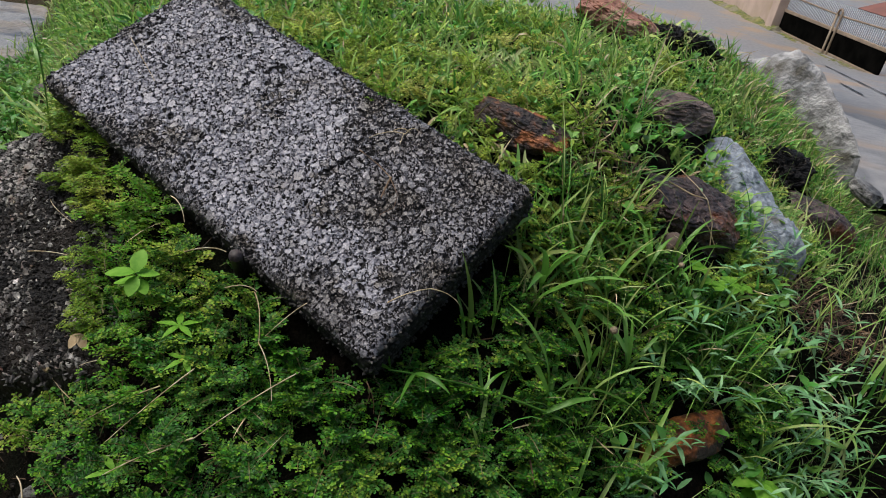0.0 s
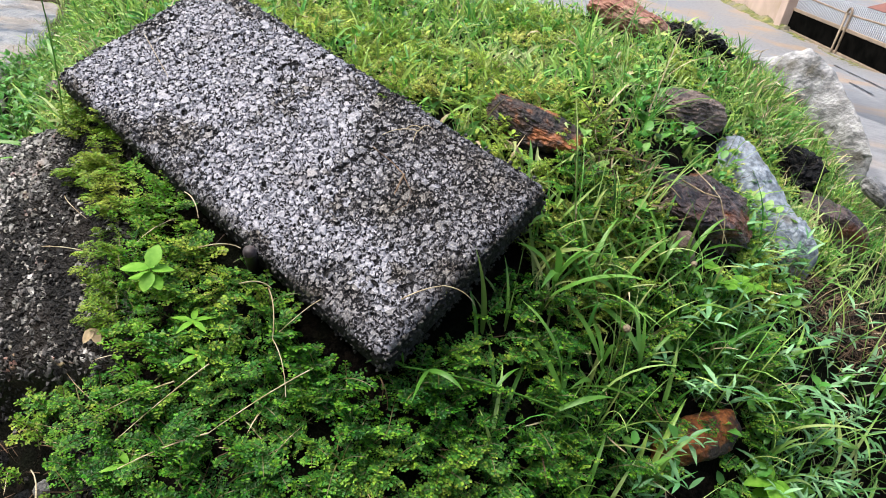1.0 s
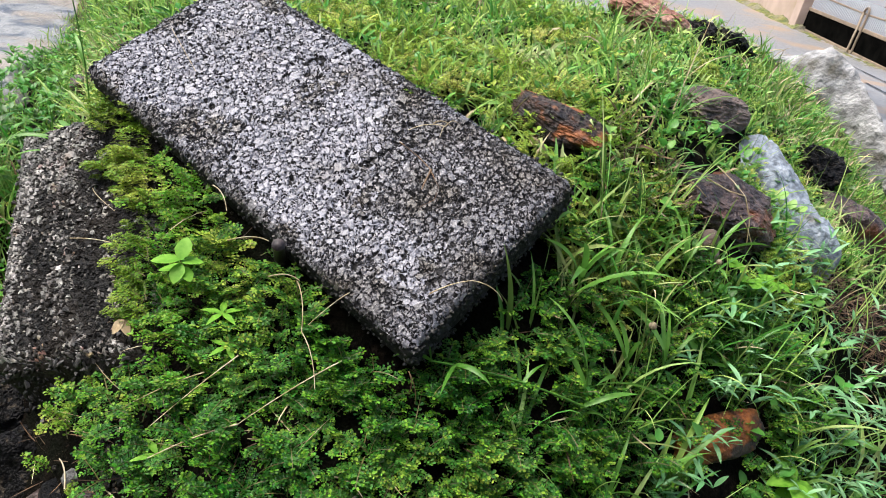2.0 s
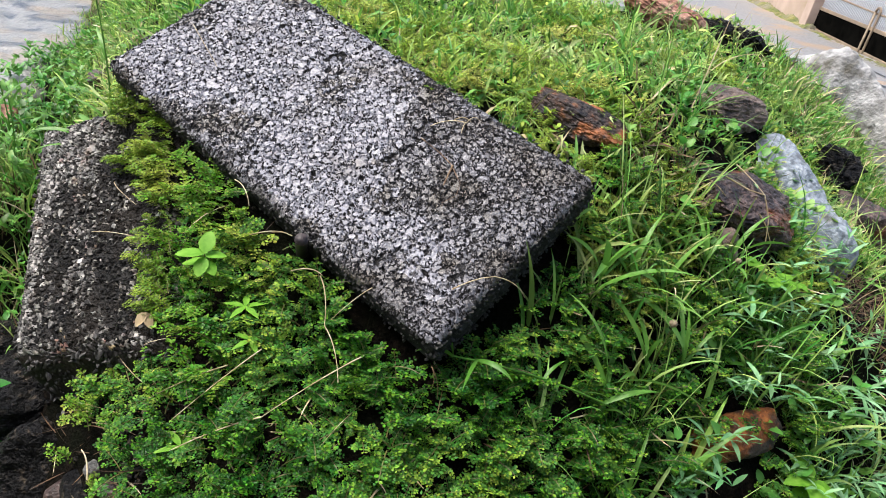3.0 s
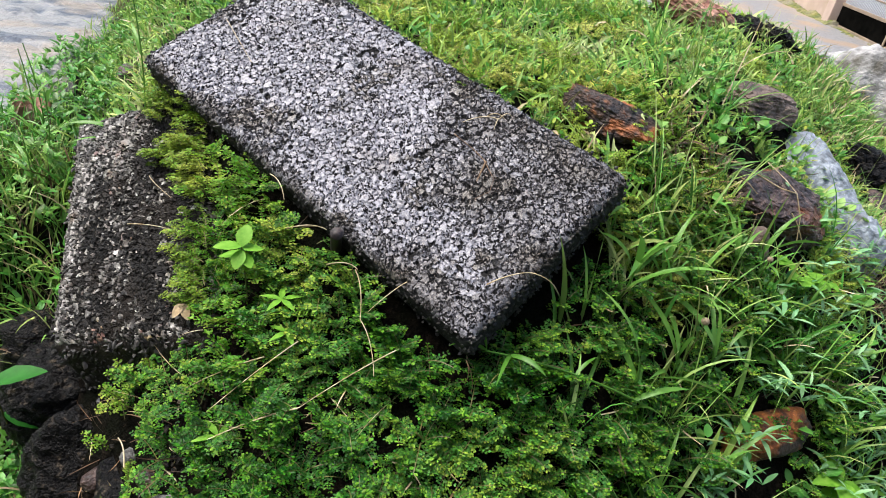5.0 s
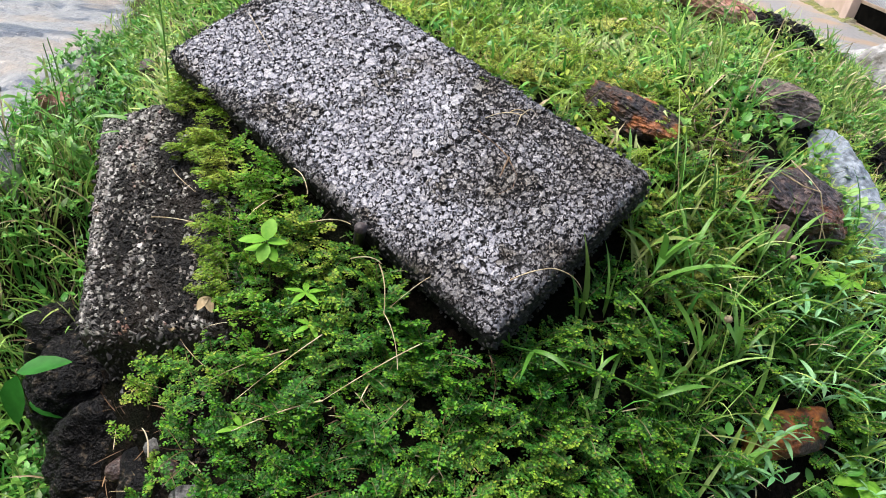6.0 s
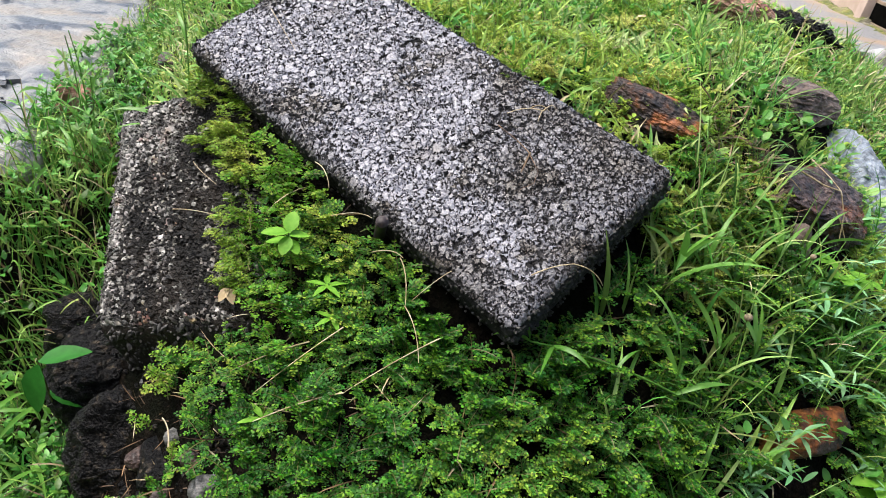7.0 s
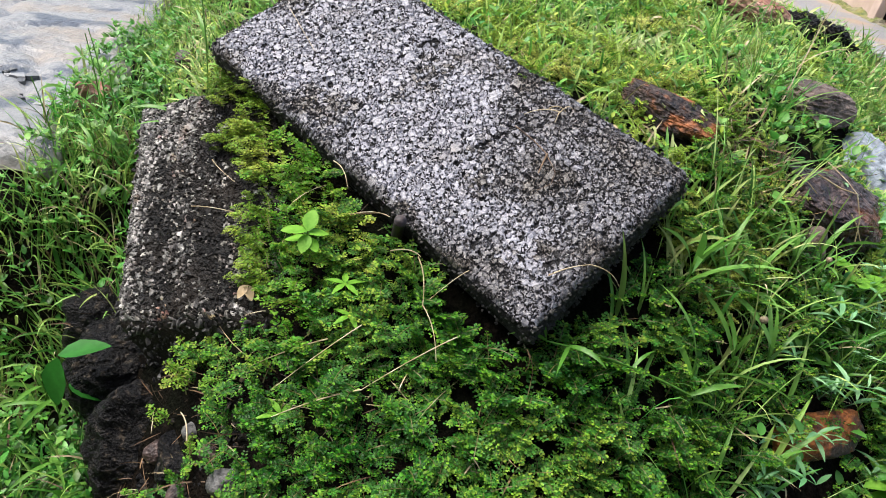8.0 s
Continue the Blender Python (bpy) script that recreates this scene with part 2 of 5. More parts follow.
def turns(tilt, azimuth, spin):
    """Rotation arrays: spin about z, tilt about x, then azimuth about z."""
    def rz(a):
        c, s, o, l = np.cos(a), np.sin(a), np.zeros_like(a), np.ones_like(a)
        return np.stack([np.stack([c, -s, o], -1), np.stack([s, c, o], -1), np.stack([o, o, l], -1)], -2)
    c, s, o, l = np.cos(tilt), np.sin(tilt), np.zeros_like(tilt), np.ones_like(tilt)
    rx = np.stack([np.stack([l, o, o], -1), np.stack([o, c, -s], -1), np.stack([o, s, c], -1)], -2)
    return rz(azimuth) @ rx @ rz(spin)


def repeat(tv, tf, rot, at, scale):
    """A shape laid down many times: rot (m, 3, 3), at (m, 3), scale (m,) or (m, 3)."""
    tv, tf = np.asarray(tv, float), np.asarray(tf, int)
    scale = np.asarray(scale, float)
    sc = scale[:, None, None] if scale.ndim == 1 else scale[:, None, :]
    v = np.einsum("mij,mnj->mni", rot, tv[None] * sc) + at[:, None]
    f = tf[None] + (np.arange(len(at)) * len(tv))[:, None, None]
    return v.reshape(-1, 3), f.reshape(-1, tf.shape[1])


def gather(pieces):
    """Joins (verts, faces, material index) lists."""
    vs, fs, ix, off = [], [], [], 0
    for v, f, m in pieces:
        v, f = np.asarray(v), np.asarray(f)
        vs.append(v)
        fs.append(f + off)
        ix.append(np.full(len(f), m) if np.isscalar(m) else m)
        off += len(v)
    return np.concatenate(vs), np.concatenate(fs), np.concatenate(ix)


# ---- terrain ----
def sp(v, k):
    return k * np.logaddexp(0, np.asarray(v, float) / k)


def road_z(x, y):
    """The road falls gently away and levels out far off."""
    d = np.clip(y, -30, 13.8)
    return 0.45 - 0.105 * d


def ground_z(x, y):
    """The mound: a slope up to a crest, falling off to both sides and behind."""
    x, y = np.asarray(x, float), np.asarray(y, float)
    z = 0.69 + 0.07 * sp(y - 1.15, 0.1) - 0.62 * sp(1.06 - y, 0.07) - 0.7 * sp(x - 0.04 - 0.45 * (y - 0.7), 0.06)
    z = z - 0.3 * sp(x - 0.15, 0.05) * sp(0.95 - y, 0.05) - 1.35 * sp(-0.40 - x - 0.5 * (y - 0.7), 0.06)
    z = z - 1.2 * sp(y - 1.9 - 0.25 * x - 1.3 * sp(-0.2 - x, 0.08), 0.04)
    s = 1 / (1 + np.exp(-np.clip((y - 0.93) / 0.05, -50, 50)))
    low = (road_z(x, y) - 0.07) * s - 0.2 * (1 - s)
    pave = 0.295 - 0.03 * (y - 1)
    low = np.where((x < -0.7) & (y > 0.7) & (y < 7), pave * s - 0.2 * (1 - s), low)
    return low + sp(z - low, 0.03)


def ripple(x, y):
    return np.array([0.018 * noise.noise((a * 7, b * 7, 0)) + 0.008 * noise.noise((a * 21, b * 21, 3)) for a, b in zip(np.ravel(x), np.ravel(y))]).reshape(np.shape(x))


def sheet(name, xs, ys, zf, mat):
    gx, gy = np.meshgrid(xs, ys)
    v = np.stack([gx, gy, zf(gx, gy)], -1).reshape(-1, 3)
    nx, ny = len(xs), len(ys)
    i = (np.arange(ny - 1)[:, None] * nx + np.arange(nx - 1)[None]).reshape(-1)
    return raw_mesh(name, v, np.stack([i, i + 1, i + nx + 1, i + nx], 1), [mat], smooth=True)


fine_x, fine_y = np.linspace(-2.2, 2.2, 150), np.linspace(-0.3, 2.9, 120)
far = np.array([4.0, 8, 13.8, 15, 30, 60, 150, 400, 1500])
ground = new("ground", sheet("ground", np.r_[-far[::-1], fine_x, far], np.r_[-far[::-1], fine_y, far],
                             lambda x, y: ground_z(x, y) + np.where((x > -1.15) & (x < 2.3) & (y > -0.4) & (y < 3), ripple(x, y), 0), SHADESOIL))
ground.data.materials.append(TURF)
mid = np.empty(len(ground.data.vertices) * 3)
ground.data.vertices.foreach_get("co", mid)
mid = mid.reshape(-1, 3)
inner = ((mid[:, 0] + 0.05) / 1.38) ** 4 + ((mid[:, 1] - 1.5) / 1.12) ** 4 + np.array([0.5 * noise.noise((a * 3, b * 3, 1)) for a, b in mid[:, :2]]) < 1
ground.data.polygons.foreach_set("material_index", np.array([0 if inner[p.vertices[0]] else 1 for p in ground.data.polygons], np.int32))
tagged(ground, "wet soil mound, near black for plant shade, falling to a road", "ground", kind="structure")

# concrete road past the mound, with a broken near edge
def road_edge(x):
    if x < -0.6:
        return 3.6
    return 1.98 + 0.25 * x + 0.05 * math.sin(x * 9) + 0.03 * math.sin(x * 23)


rx = np.r_[np.arange(-9.0, -0.7, 0.5), np.arange(-0.66, 3.0, 0.06), np.arange(3.0, 60, 1.5)]
t = np.r_[0, 0.004, 0.03, 0.1, 0.15, 0.175, 0.185, 0.195, 0.22, 0.35, 0.6, 1.0]
gx, tt = np.meshgrid(rx, t)
edge = np.array([road_edge(min(a, 3.0)) for a in rx])[None]
gy = edge + tt * 60
gz = road_z(gx, gy) + 0.10 * np.exp(-((gy - edge) / 0.5)) * (np.abs(gx) < 3)
gz[0] -= 0.12
vv = np.stack([gx, gy, gz], -1).reshape(-1, 3)
nx, ny = gx.shape[1], gx.shape[0]
i = (np.arange(ny - 1)[:, None] * nx + np.arange(nx - 1)[None]).reshape(-1)
road = tagged(new("road", raw_mesh("road", vv, np.stack([i, i + 1, i + nx + 1, i + nx], 1), [ROAD], smooth=True)),
              "pale grey concrete road with tan stains", "road", kind="structure")

# worn paving beside the mound
def pav_edge(y):
    return -1.06 - 0.42 * (y - 1.0) + 0.03 * math.sin(y * 9) + 0.02 * math.sin(y * 23 + 1)


ys = np.r_[np.arange(1.04, 3.2, 0.025), np.arange(3.2, 6.0, 0.1)]
xsn = np.r_[0, 0.01, 0.05, np.arange(0.1, 1.6, 0.025), np.arange(1.6, 4.0, 0.1)]
gy, off = np.meshgrid(ys, xsn, indexing="ij")
gx = np.array([pav_edge(a) for a in ys])[:, None] - off
gz = 0.318 - 0.03 * (gy - 1) + np.array([0.008 * noise.noise((a * 2.3, b * 2.3, 7)) + 0.004 * noise.noise((a * 9, b * 9, 2)) - 0.02 * max(0, 0.06 - abs(noise.noise((a * 3.1, b * 3.1, 5)))) / 0.06 for a, b in zip(gx.ravel(), gy.ravel())]).reshape(gx.shape)
gz[:, 0] -= 0.04
gz[0] -= 0.06
vv = np.stack([gx, gy, gz], -1).reshape(-1, 3)
nx, ny = gx.shape[1], gx.shape[0]
i = (np.arange(ny - 1)[:, None] * nx + np.arange(nx - 1)[None]).reshape(-1)
pavement = tagged(new("pavement", raw_mesh("pavement", vv, np.stack([i, i + nx, i + nx + 1, i + 1], 1), [PAVING], smooth=True)),
                  "wet grey and cream worn concrete paving", "pavement", kind="structure")

# flaking crust lying on the paving
r = np.random.default_rng(171)
pieces = []
for ax, ay, bx, by, n, wide in ((-1.36, 1.27, -1.56, 1.52, 20, 0.030), (-1.22, 1.13, -1.33, 1.24, 12, 0.04)):
    for _ in range(n):
        u, k = r.uniform(), r.integers(5, 8)
        cx, cy = ax + (bx - ax) * u + r.normal(0, wide), ay + (by - ay) * u + r.normal(0, wide)
        ang = np.sort(r.uniform(0, 6.28, k)) + r.uniform(0, 6.28)
        rad = r.gamma(2.5, 0.0055) + 0.004
        rim_ = np.stack([cx + rad * np.cos(ang) * r.uniform(0.7, 1.2, k), cy + rad * np.sin(ang) * r.uniform(0.7, 1.2, k)], -1)
        zt = 0.322 - 0.03 * (cy - 1) + r.uniform(-0.013, -0.006) + r.normal(0, 0.08) * (rim_[:, 0] - cx)
        tv = np.concatenate([np.c_[rim_, zt], np.c_[rim_, zt - 0.012], [[cx, cy, zt.mean() + 0.001]]])
        tf = [(2 * k, j, (j + 1) % k, (j + 1) % k) for j in range(k)] + [(j, k + j, k + (j + 1) % k, (j + 1) % k) for j in range(k)]
        pieces.append((tv, np.array(tf), 0))
v, f, ix = gather(pieces)
FLAKE = material("paving_flake", [(0.09, 0.098, 0.11), (0.145, 0.152, 0.162), (0.20, 0.202, 0.202)], 30, (0.35, 0.7), 0.8, 120, island=0.5, bump_size=0.004)
tagged(new("crust_flakes", raw_mesh("crust_flakes", v, f, [FLAKE])), "dark broken flakes of crust on the paving", "debris", kind="stuff")

# ---- rough-cast slab ----
S0 = Vector((-0.067, 0.597, 0.500))
SU = Vector((0.169, 0.230, 0.146)).normalized()
SV = Vector((-0.632, 0.434, 0.132))
SV = (SV - SV.dot(SU) * SU).normalized()
SN = SU.cross(SV).normalized()
SW, SL_, ST = 0.342, 0.790, 0.062
SHEAR = 0.034
slab_m = Matrix(((SU.x, SV.x, SN.x, S0.x), (SU.y, SV.y, SN.y, S0.y), (SU.z, SV.z, SN.z, S0.z), (0, 0, 0, 1)))


def rounded_inside(a, b, w, l, r):
    """Is (a, b) inside a rectangle with rounded corners."""
    dx, dy = np.maximum(np.abs(a - w / 2) - w / 2 + r, 0), np.maximum(np.abs(b - l / 2) - l / 2 + r, 0)
    return dx * dx + dy * dy < r * r


def slab_body(w, l, t, bevel, seed, amount=0.004, freq=30, top=0.0):
    bm = bmesh.new()
    box(bm, w / 2, l / 2, -t / 2 - top / 2, w, l, t - top, bevel)
    bmesh.ops.subdivide_edges(bm, edges=[e for e in bm.edges if e.calc_length() > 0.03], cuts=6, use_grid_fill=True)
    for v in bm.verts:
        p = v.co * freq + Vector((seed, seed * 2, 0))
        v.co += Vector((noise.noise(p), noise.noise(p + Vector((9, 0, 0))), noise.noise(p + Vector((0, 9, 0))))) * amount
    return bm


def chip_shapes(count, seed):
    """Small angular stones: squashed icosahedra with pushed corners."""
    r = np.random.default_rng(seed)
    out = []
    for _ in range(count):
        bm = bmesh.new()
        bmesh.ops.create_icosphere(bm, subdivisions=1, radius=1.0)
        v = np.array([x.co for x in bm.verts]) * r.uniform(0.7, 1.2, (len(bm.verts), 1))
        f = np.array([[x.index for x in q.verts] for q in bm.faces])
        bm.free()
        v[:, 2] = np.clip(v[:, 2], -1, r.uniform(0.30, 0.55))
        out.append((v * np.array([1, r.uniform(0.5, 0.95), 0.62]), f))
    return out


slab = new("concrete_slab")
slab.matrix_world = slab_m
tagged(slab, "wet grey rough-cast concrete slab tilted on the mound", "slab")
bm = slab_body(SW, SL_, ST, 0.012, 3, amount=0.0010, top=0.0075)
for v in bm.verts:
    v.co.x += SHEAR * v.co.y
part("body", bm, SHADECEMENT, slab, "cement core in the shade-dark colour")
shapes = chip_shapes(10, 5)


def crust(w, l, cell, res, seed, lift, tilt, open_gap, depth, warp=0.35):
    """Stones wedged side by side on a grid: plan x, y, height, gap to the next stone, stone number and its random share."""
    r = np.random.default_rng(seed)
    xs_, ys_ = np.linspace(0, w, int(w / res)), np.linspace(0, l, int(l / res))
    px, py = np.meshgrid(xs_, ys_)
    sx = px + warp * cell * np.array([noise.noise((a * 190, b * 190, seed)) for a, b in zip(px.ravel(), py.ravel())]).reshape(px.shape)
    sy = py + warp * cell * np.array([noise.noise((a * 190, b * 190, seed + 9)) for a, b in zip(px.ravel(), py.ravel())]).reshape(px.shape)
    ni, nj = int(w / cell) + 7, int(l / cell) + 7
    cx = (np.arange(ni)[None] - 3 + r.uniform(0, 1, (nj, ni))) * cell
    cy = (np.arange(nj)[:, None] - 3 + r.uniform(0, 1, (nj, ni))) * cell
    grow = r.gamma(1.2, 0.16, (nj, ni)) * cell
    gi, gj = np.floor(sx / cell).astype(int) + 3, np.floor(sy / cell).astype(int) + 3
    f1, f2, num = np.full(px.shape, 9.0), np.full(px.shape, 9.0), np.zeros(px.shape, int)
    for dj in (-2, -1, 0, 1, 2):
        for di in (-2, -1, 0, 1, 2):
            a, b = np.clip(gi + di, 0, ni - 1), np.clip(gj + dj, 0, nj - 1)
            d = np.hypot(sx - cx[b, a], sy - cy[b, a]) - grow[b, a]
            near = d < f1
            f2 = np.where(near, f1, np.minimum(f2, d))
            num = np.where(near, b * ni + a, num)
            f1 = np.where(near, d, f1)
    gap = f2 - f1
    k = ni * nj
    tx, ty, up = r.normal(0, tilt, k), r.normal(0, tilt, k), r.normal(0, lift, k)
    h = up[num] + tx[num] * (sx - cx.ravel()[num]) + ty[num] * (sy - cy.ravel()[num])
    h = h - depth * (1 - np.clip(gap / (open_gap * 2.2), 0, 1) ** 0.7)
    return px, py, h, gap, num, r.uniform(0, 1, k)


def crust_mesh(name, px, py, h, mats, index, stone, keep):
    """A sheet over the crust; index, stone and keep hold one value for each grid point."""
    ny_, nx_ = px.shape
    i = (np.arange(ny_ - 1)[:, None] * nx_ + np.arange(nx_ - 1)[None]).reshape(-1)
    i = i[keep.ravel()[i]]
    me = raw_mesh(name, np.stack([px, py, h], -1).reshape(-1, 3), np.stack([i, i + 1, i + nx_ + 1, i + nx_], 1), mats, index.ravel()[i])
    me.attributes.new("stone", "FLOAT", "FACE").data.foreach_set("value", stone.ravel()[i].astype(np.float32))
    return me


def field(px, py, scale, z):
    return np.array([noise.noise((a * scale, b * scale, z)) for a, b in zip(px.ravel(), py.ravel())]).reshape(px.shape)


px, py, h, gap, num, share = crust(SW, SL_, 0.0080, 0.00125, 17, 0.0006, 0.095, 0.0010, 0.0030, 0.7)
rim = np.minimum(np.minimum(px, SW - px), np.minimum(py, SL_ - py))
pit = field(px, py, 95, 1) + 0.35 * field(px, py, 14, 4)
for pa, pb, pr, deep in ((0.273, 0.481, 0.013, 0.6), (0.173, 0.254, 0.010, 0.6), (0.250, 0.56, 0.008, 0.4), (0.20, 0.40, 0.008, 0.5), (0.12, 0.33, 0.007, 0.5)):
    pit -= deep * np.exp(-((px - pa) ** 2 + (py - pb) ** 2) / pr ** 2)
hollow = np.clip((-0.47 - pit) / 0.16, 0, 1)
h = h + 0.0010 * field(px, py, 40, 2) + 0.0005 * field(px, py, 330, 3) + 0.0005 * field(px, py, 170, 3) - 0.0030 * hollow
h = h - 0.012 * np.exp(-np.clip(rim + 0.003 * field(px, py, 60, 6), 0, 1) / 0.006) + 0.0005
# Damp rim and right corner; front also darkened for weaker sky reflection.
dull_damp = 0.8 * field(px, py, 8, 8) + 0.3 * field(px, py, 25, 8) + 1.0 * np.exp(-rim / 0.040) + 1.2 * np.clip((px - 0.13) / 0.12, 0, 1) * np.clip((0.40 - py) / 0.2, 0, 1) + 0.62 * np.clip((0.32 - py) / 0.2, 0, 1) - 0.34
dull_damp = dull_damp + (share[num] - 0.5) * 0.45 > 0.20
# Gaps and pits take the dark cement, which stands in for their shade.
shade_binder = (gap < 0.00050 + 0.00035 * dull_damp + 0.0011 * field(px, py, 80, 5)) | (hollow > 0.6)
top = new("wearing_face", crust_mesh("wearing_face", px + SHEAR * py, py, h, [CHIPS, DULLDAMPCHIPS, SHADECEMENT], np.where(shade_binder, 2, np.where(dull_damp, 1, 0)), share[num], rounded_inside(px, py, SW, SL_, 0.02)))
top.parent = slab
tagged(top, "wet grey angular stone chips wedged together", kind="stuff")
pieces = []
# sides of the slab, their shade put into a darker chip colour
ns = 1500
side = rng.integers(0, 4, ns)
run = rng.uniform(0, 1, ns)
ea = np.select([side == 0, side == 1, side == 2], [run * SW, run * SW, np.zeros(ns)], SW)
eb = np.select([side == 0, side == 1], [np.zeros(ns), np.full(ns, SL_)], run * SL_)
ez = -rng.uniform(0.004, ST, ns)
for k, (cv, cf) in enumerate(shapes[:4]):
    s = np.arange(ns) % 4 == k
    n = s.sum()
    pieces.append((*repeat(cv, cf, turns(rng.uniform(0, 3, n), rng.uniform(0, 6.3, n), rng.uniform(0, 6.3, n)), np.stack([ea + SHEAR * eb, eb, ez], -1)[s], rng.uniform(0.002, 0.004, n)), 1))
v, f, ix = gather(pieces)
chips = new("aggregate", raw_mesh("aggregate", v, f, [SHADECHIPS], np.zeros_like(ix)))
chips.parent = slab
tagged(chips, "stone chips on the edges, darkened as side shade", kind="stuff")

# steel peg at the slab's edge
peg = new("steel_peg")
peg.matrix_world = Matrix.Translation((-0.266, 0.711, 0.544)) @ pose(0, 0, 0, 40, 12, 0)
tagged(peg, "short rusty round steel peg beside the slab", "peg")
bm = bmesh.new()
bmesh.ops.create_cone(bm, segments=18, radius1=0.0082, radius2=0.0082, depth=0.06, cap_ends=True, matrix=Matrix.Translation((0, 0, -0.03)))
part("shank", bm, RUST, peg)
bm = bmesh.new()
bmesh.ops.create_cone(bm, segments=20, radius1=0.0090, radius2=0.0086, depth=0.006, cap_ends=True, matrix=Matrix.Translation((0, 0, 0.002)))
bmesh.ops.bevel(bm, geom=[e for e in bm.edges if len(e.link_faces) == 2 and e.calc_face_angle() > 0.8], offset=0.0015, segments=2, affect="EDGES")
part("head", bm, RUST, peg, "flat purplish rusty head", True)

# ---- kerb block ----
B0 = Vector((-0.742, 0.726, 0.214))
BV = Vector((-0.168, 0.38, 0.228)).normalized()
BU = Vector((0.276, -0.031, 0.172))
BU = (BU - BU.dot(BV) * BV).normalized()
BN = BU.cross(BV).normalized()
BW, BL, BT = 0.36, 0.47, 0.14
SKEW = 0.28
block = new("concrete_block")
block.matrix_world = Matrix(((BU.x, BV.x, BN.x, B0.x), (BU.y, BV.y, BN.y, B0.y), (BU.z, BV.z, BN.z, B0.z), (0, 0, 0, 1)))
tagged(block, "blackened weathered concrete block with exposed pebbles", "block")
bm = slab_body(BW, BL, BT, 0.012, 11, amount=0.0045, freq=34, top=0.007)
for v in bm.verts:
    v.co.y += 0.75 * v.co.z - SKEW * v.co.x
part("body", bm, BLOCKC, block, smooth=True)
px, py, h, gap, num, share = crust(BW, BL, 0.0062, 0.0014, 23, 0.0009, 0.22, 0.0007, 0.0016, 0.6)
rim = np.minimum(np.minimum(px, BW - px), np.minimum(py, BL - py))
edge_l, edge_f = np.minimum(px, 0.4), np.minimum(py, 0.4)
bare = 1.5 * np.exp(-edge_l / 0.040) + 0.9 * np.exp(-edge_f / 0.014) * (px < 0.30) + 0.9 * np.clip((py - 0.24) / 0.14, 0, 1) * np.clip((0.22 - px) / 0.1, 0, 1)
bare = bare + 0.75 * field(px, py, 16, 5) + 0.55 * field(px, py, 45, 7) + 0.06
shown = (bare + 1.5 * (share[num] - 0.62) > 0.24) & (gap > 0.0007)
pale = bare + 0.5 * np.clip((py - 0.28) / 0.1, 0, 1) * np.clip((0.26 - px) / 0.1, 0, 1) + 1.7 * ((share[num] * 7.3) % 1 - 0.5) > 0.62
h = h + 0.0016 * field(px, py, 24, 2) + 0.0010 * field(px, py, 90, 2) + 0.0004 * field(px, py, 420, 3) + np.where(shown, 0.0006, -0.0008)
h = h - 0.013 * np.exp(-np.clip(rim + 0.006 * field(px, py, 45, 6), 0, 1) / 0.007) + 0.0005
face_ = new("weathered_face", crust_mesh("weathered_face", px, py - SKEW * px, h, [PEBBLE, PALEPEBBLE, BLOCKC], np.where(shown, np.where(pale, 1, 0), 2), (share[num] * 3.7) % 1, rounded_inside(px, py, BW, BL, 0.014)))
face_.parent = block
tagged(face_, "black crusted concrete with pale pebbles bared along the edges", kind="stuff")
# Front and side pebbles reuse the dark colour that carries side shade.
pieces = []
n = 1300
side = rng.integers(0, 2, n)
run = rng.uniform(0, 1, n)
pts = np.stack([np.where(side == 0, run * BW, 0.001), np.where(side == 0, 0.001 - SKEW * run * BW, run * BL), -rng.uniform(0.003, BT, n)], -1)
pts[:, 1] += 0.75 * pts[:, 2]
cv, cf = shapes[7]
pieces.append((*repeat(cv, cf, turns(rng.uniform(0, 3, n), rng.uniform(0, 6.3, n), rng.uniform(0, 6.3, n)), pts, rng.gamma(2.0, 0.0016, n) + 0.0018), (rng.uniform(0, 1, n) < 0.10).astype(int).repeat(len(cf))))
v, f, ix = gather(pieces)
peb = new("aggregate", raw_mesh("aggregate", v, f, [SHADECHIPS, PALEPEBBLE], ix))
peb.parent = block
tagged(peb, "brown pebbles on the broken edges, mostly darkened as side shade", kind="stuff")


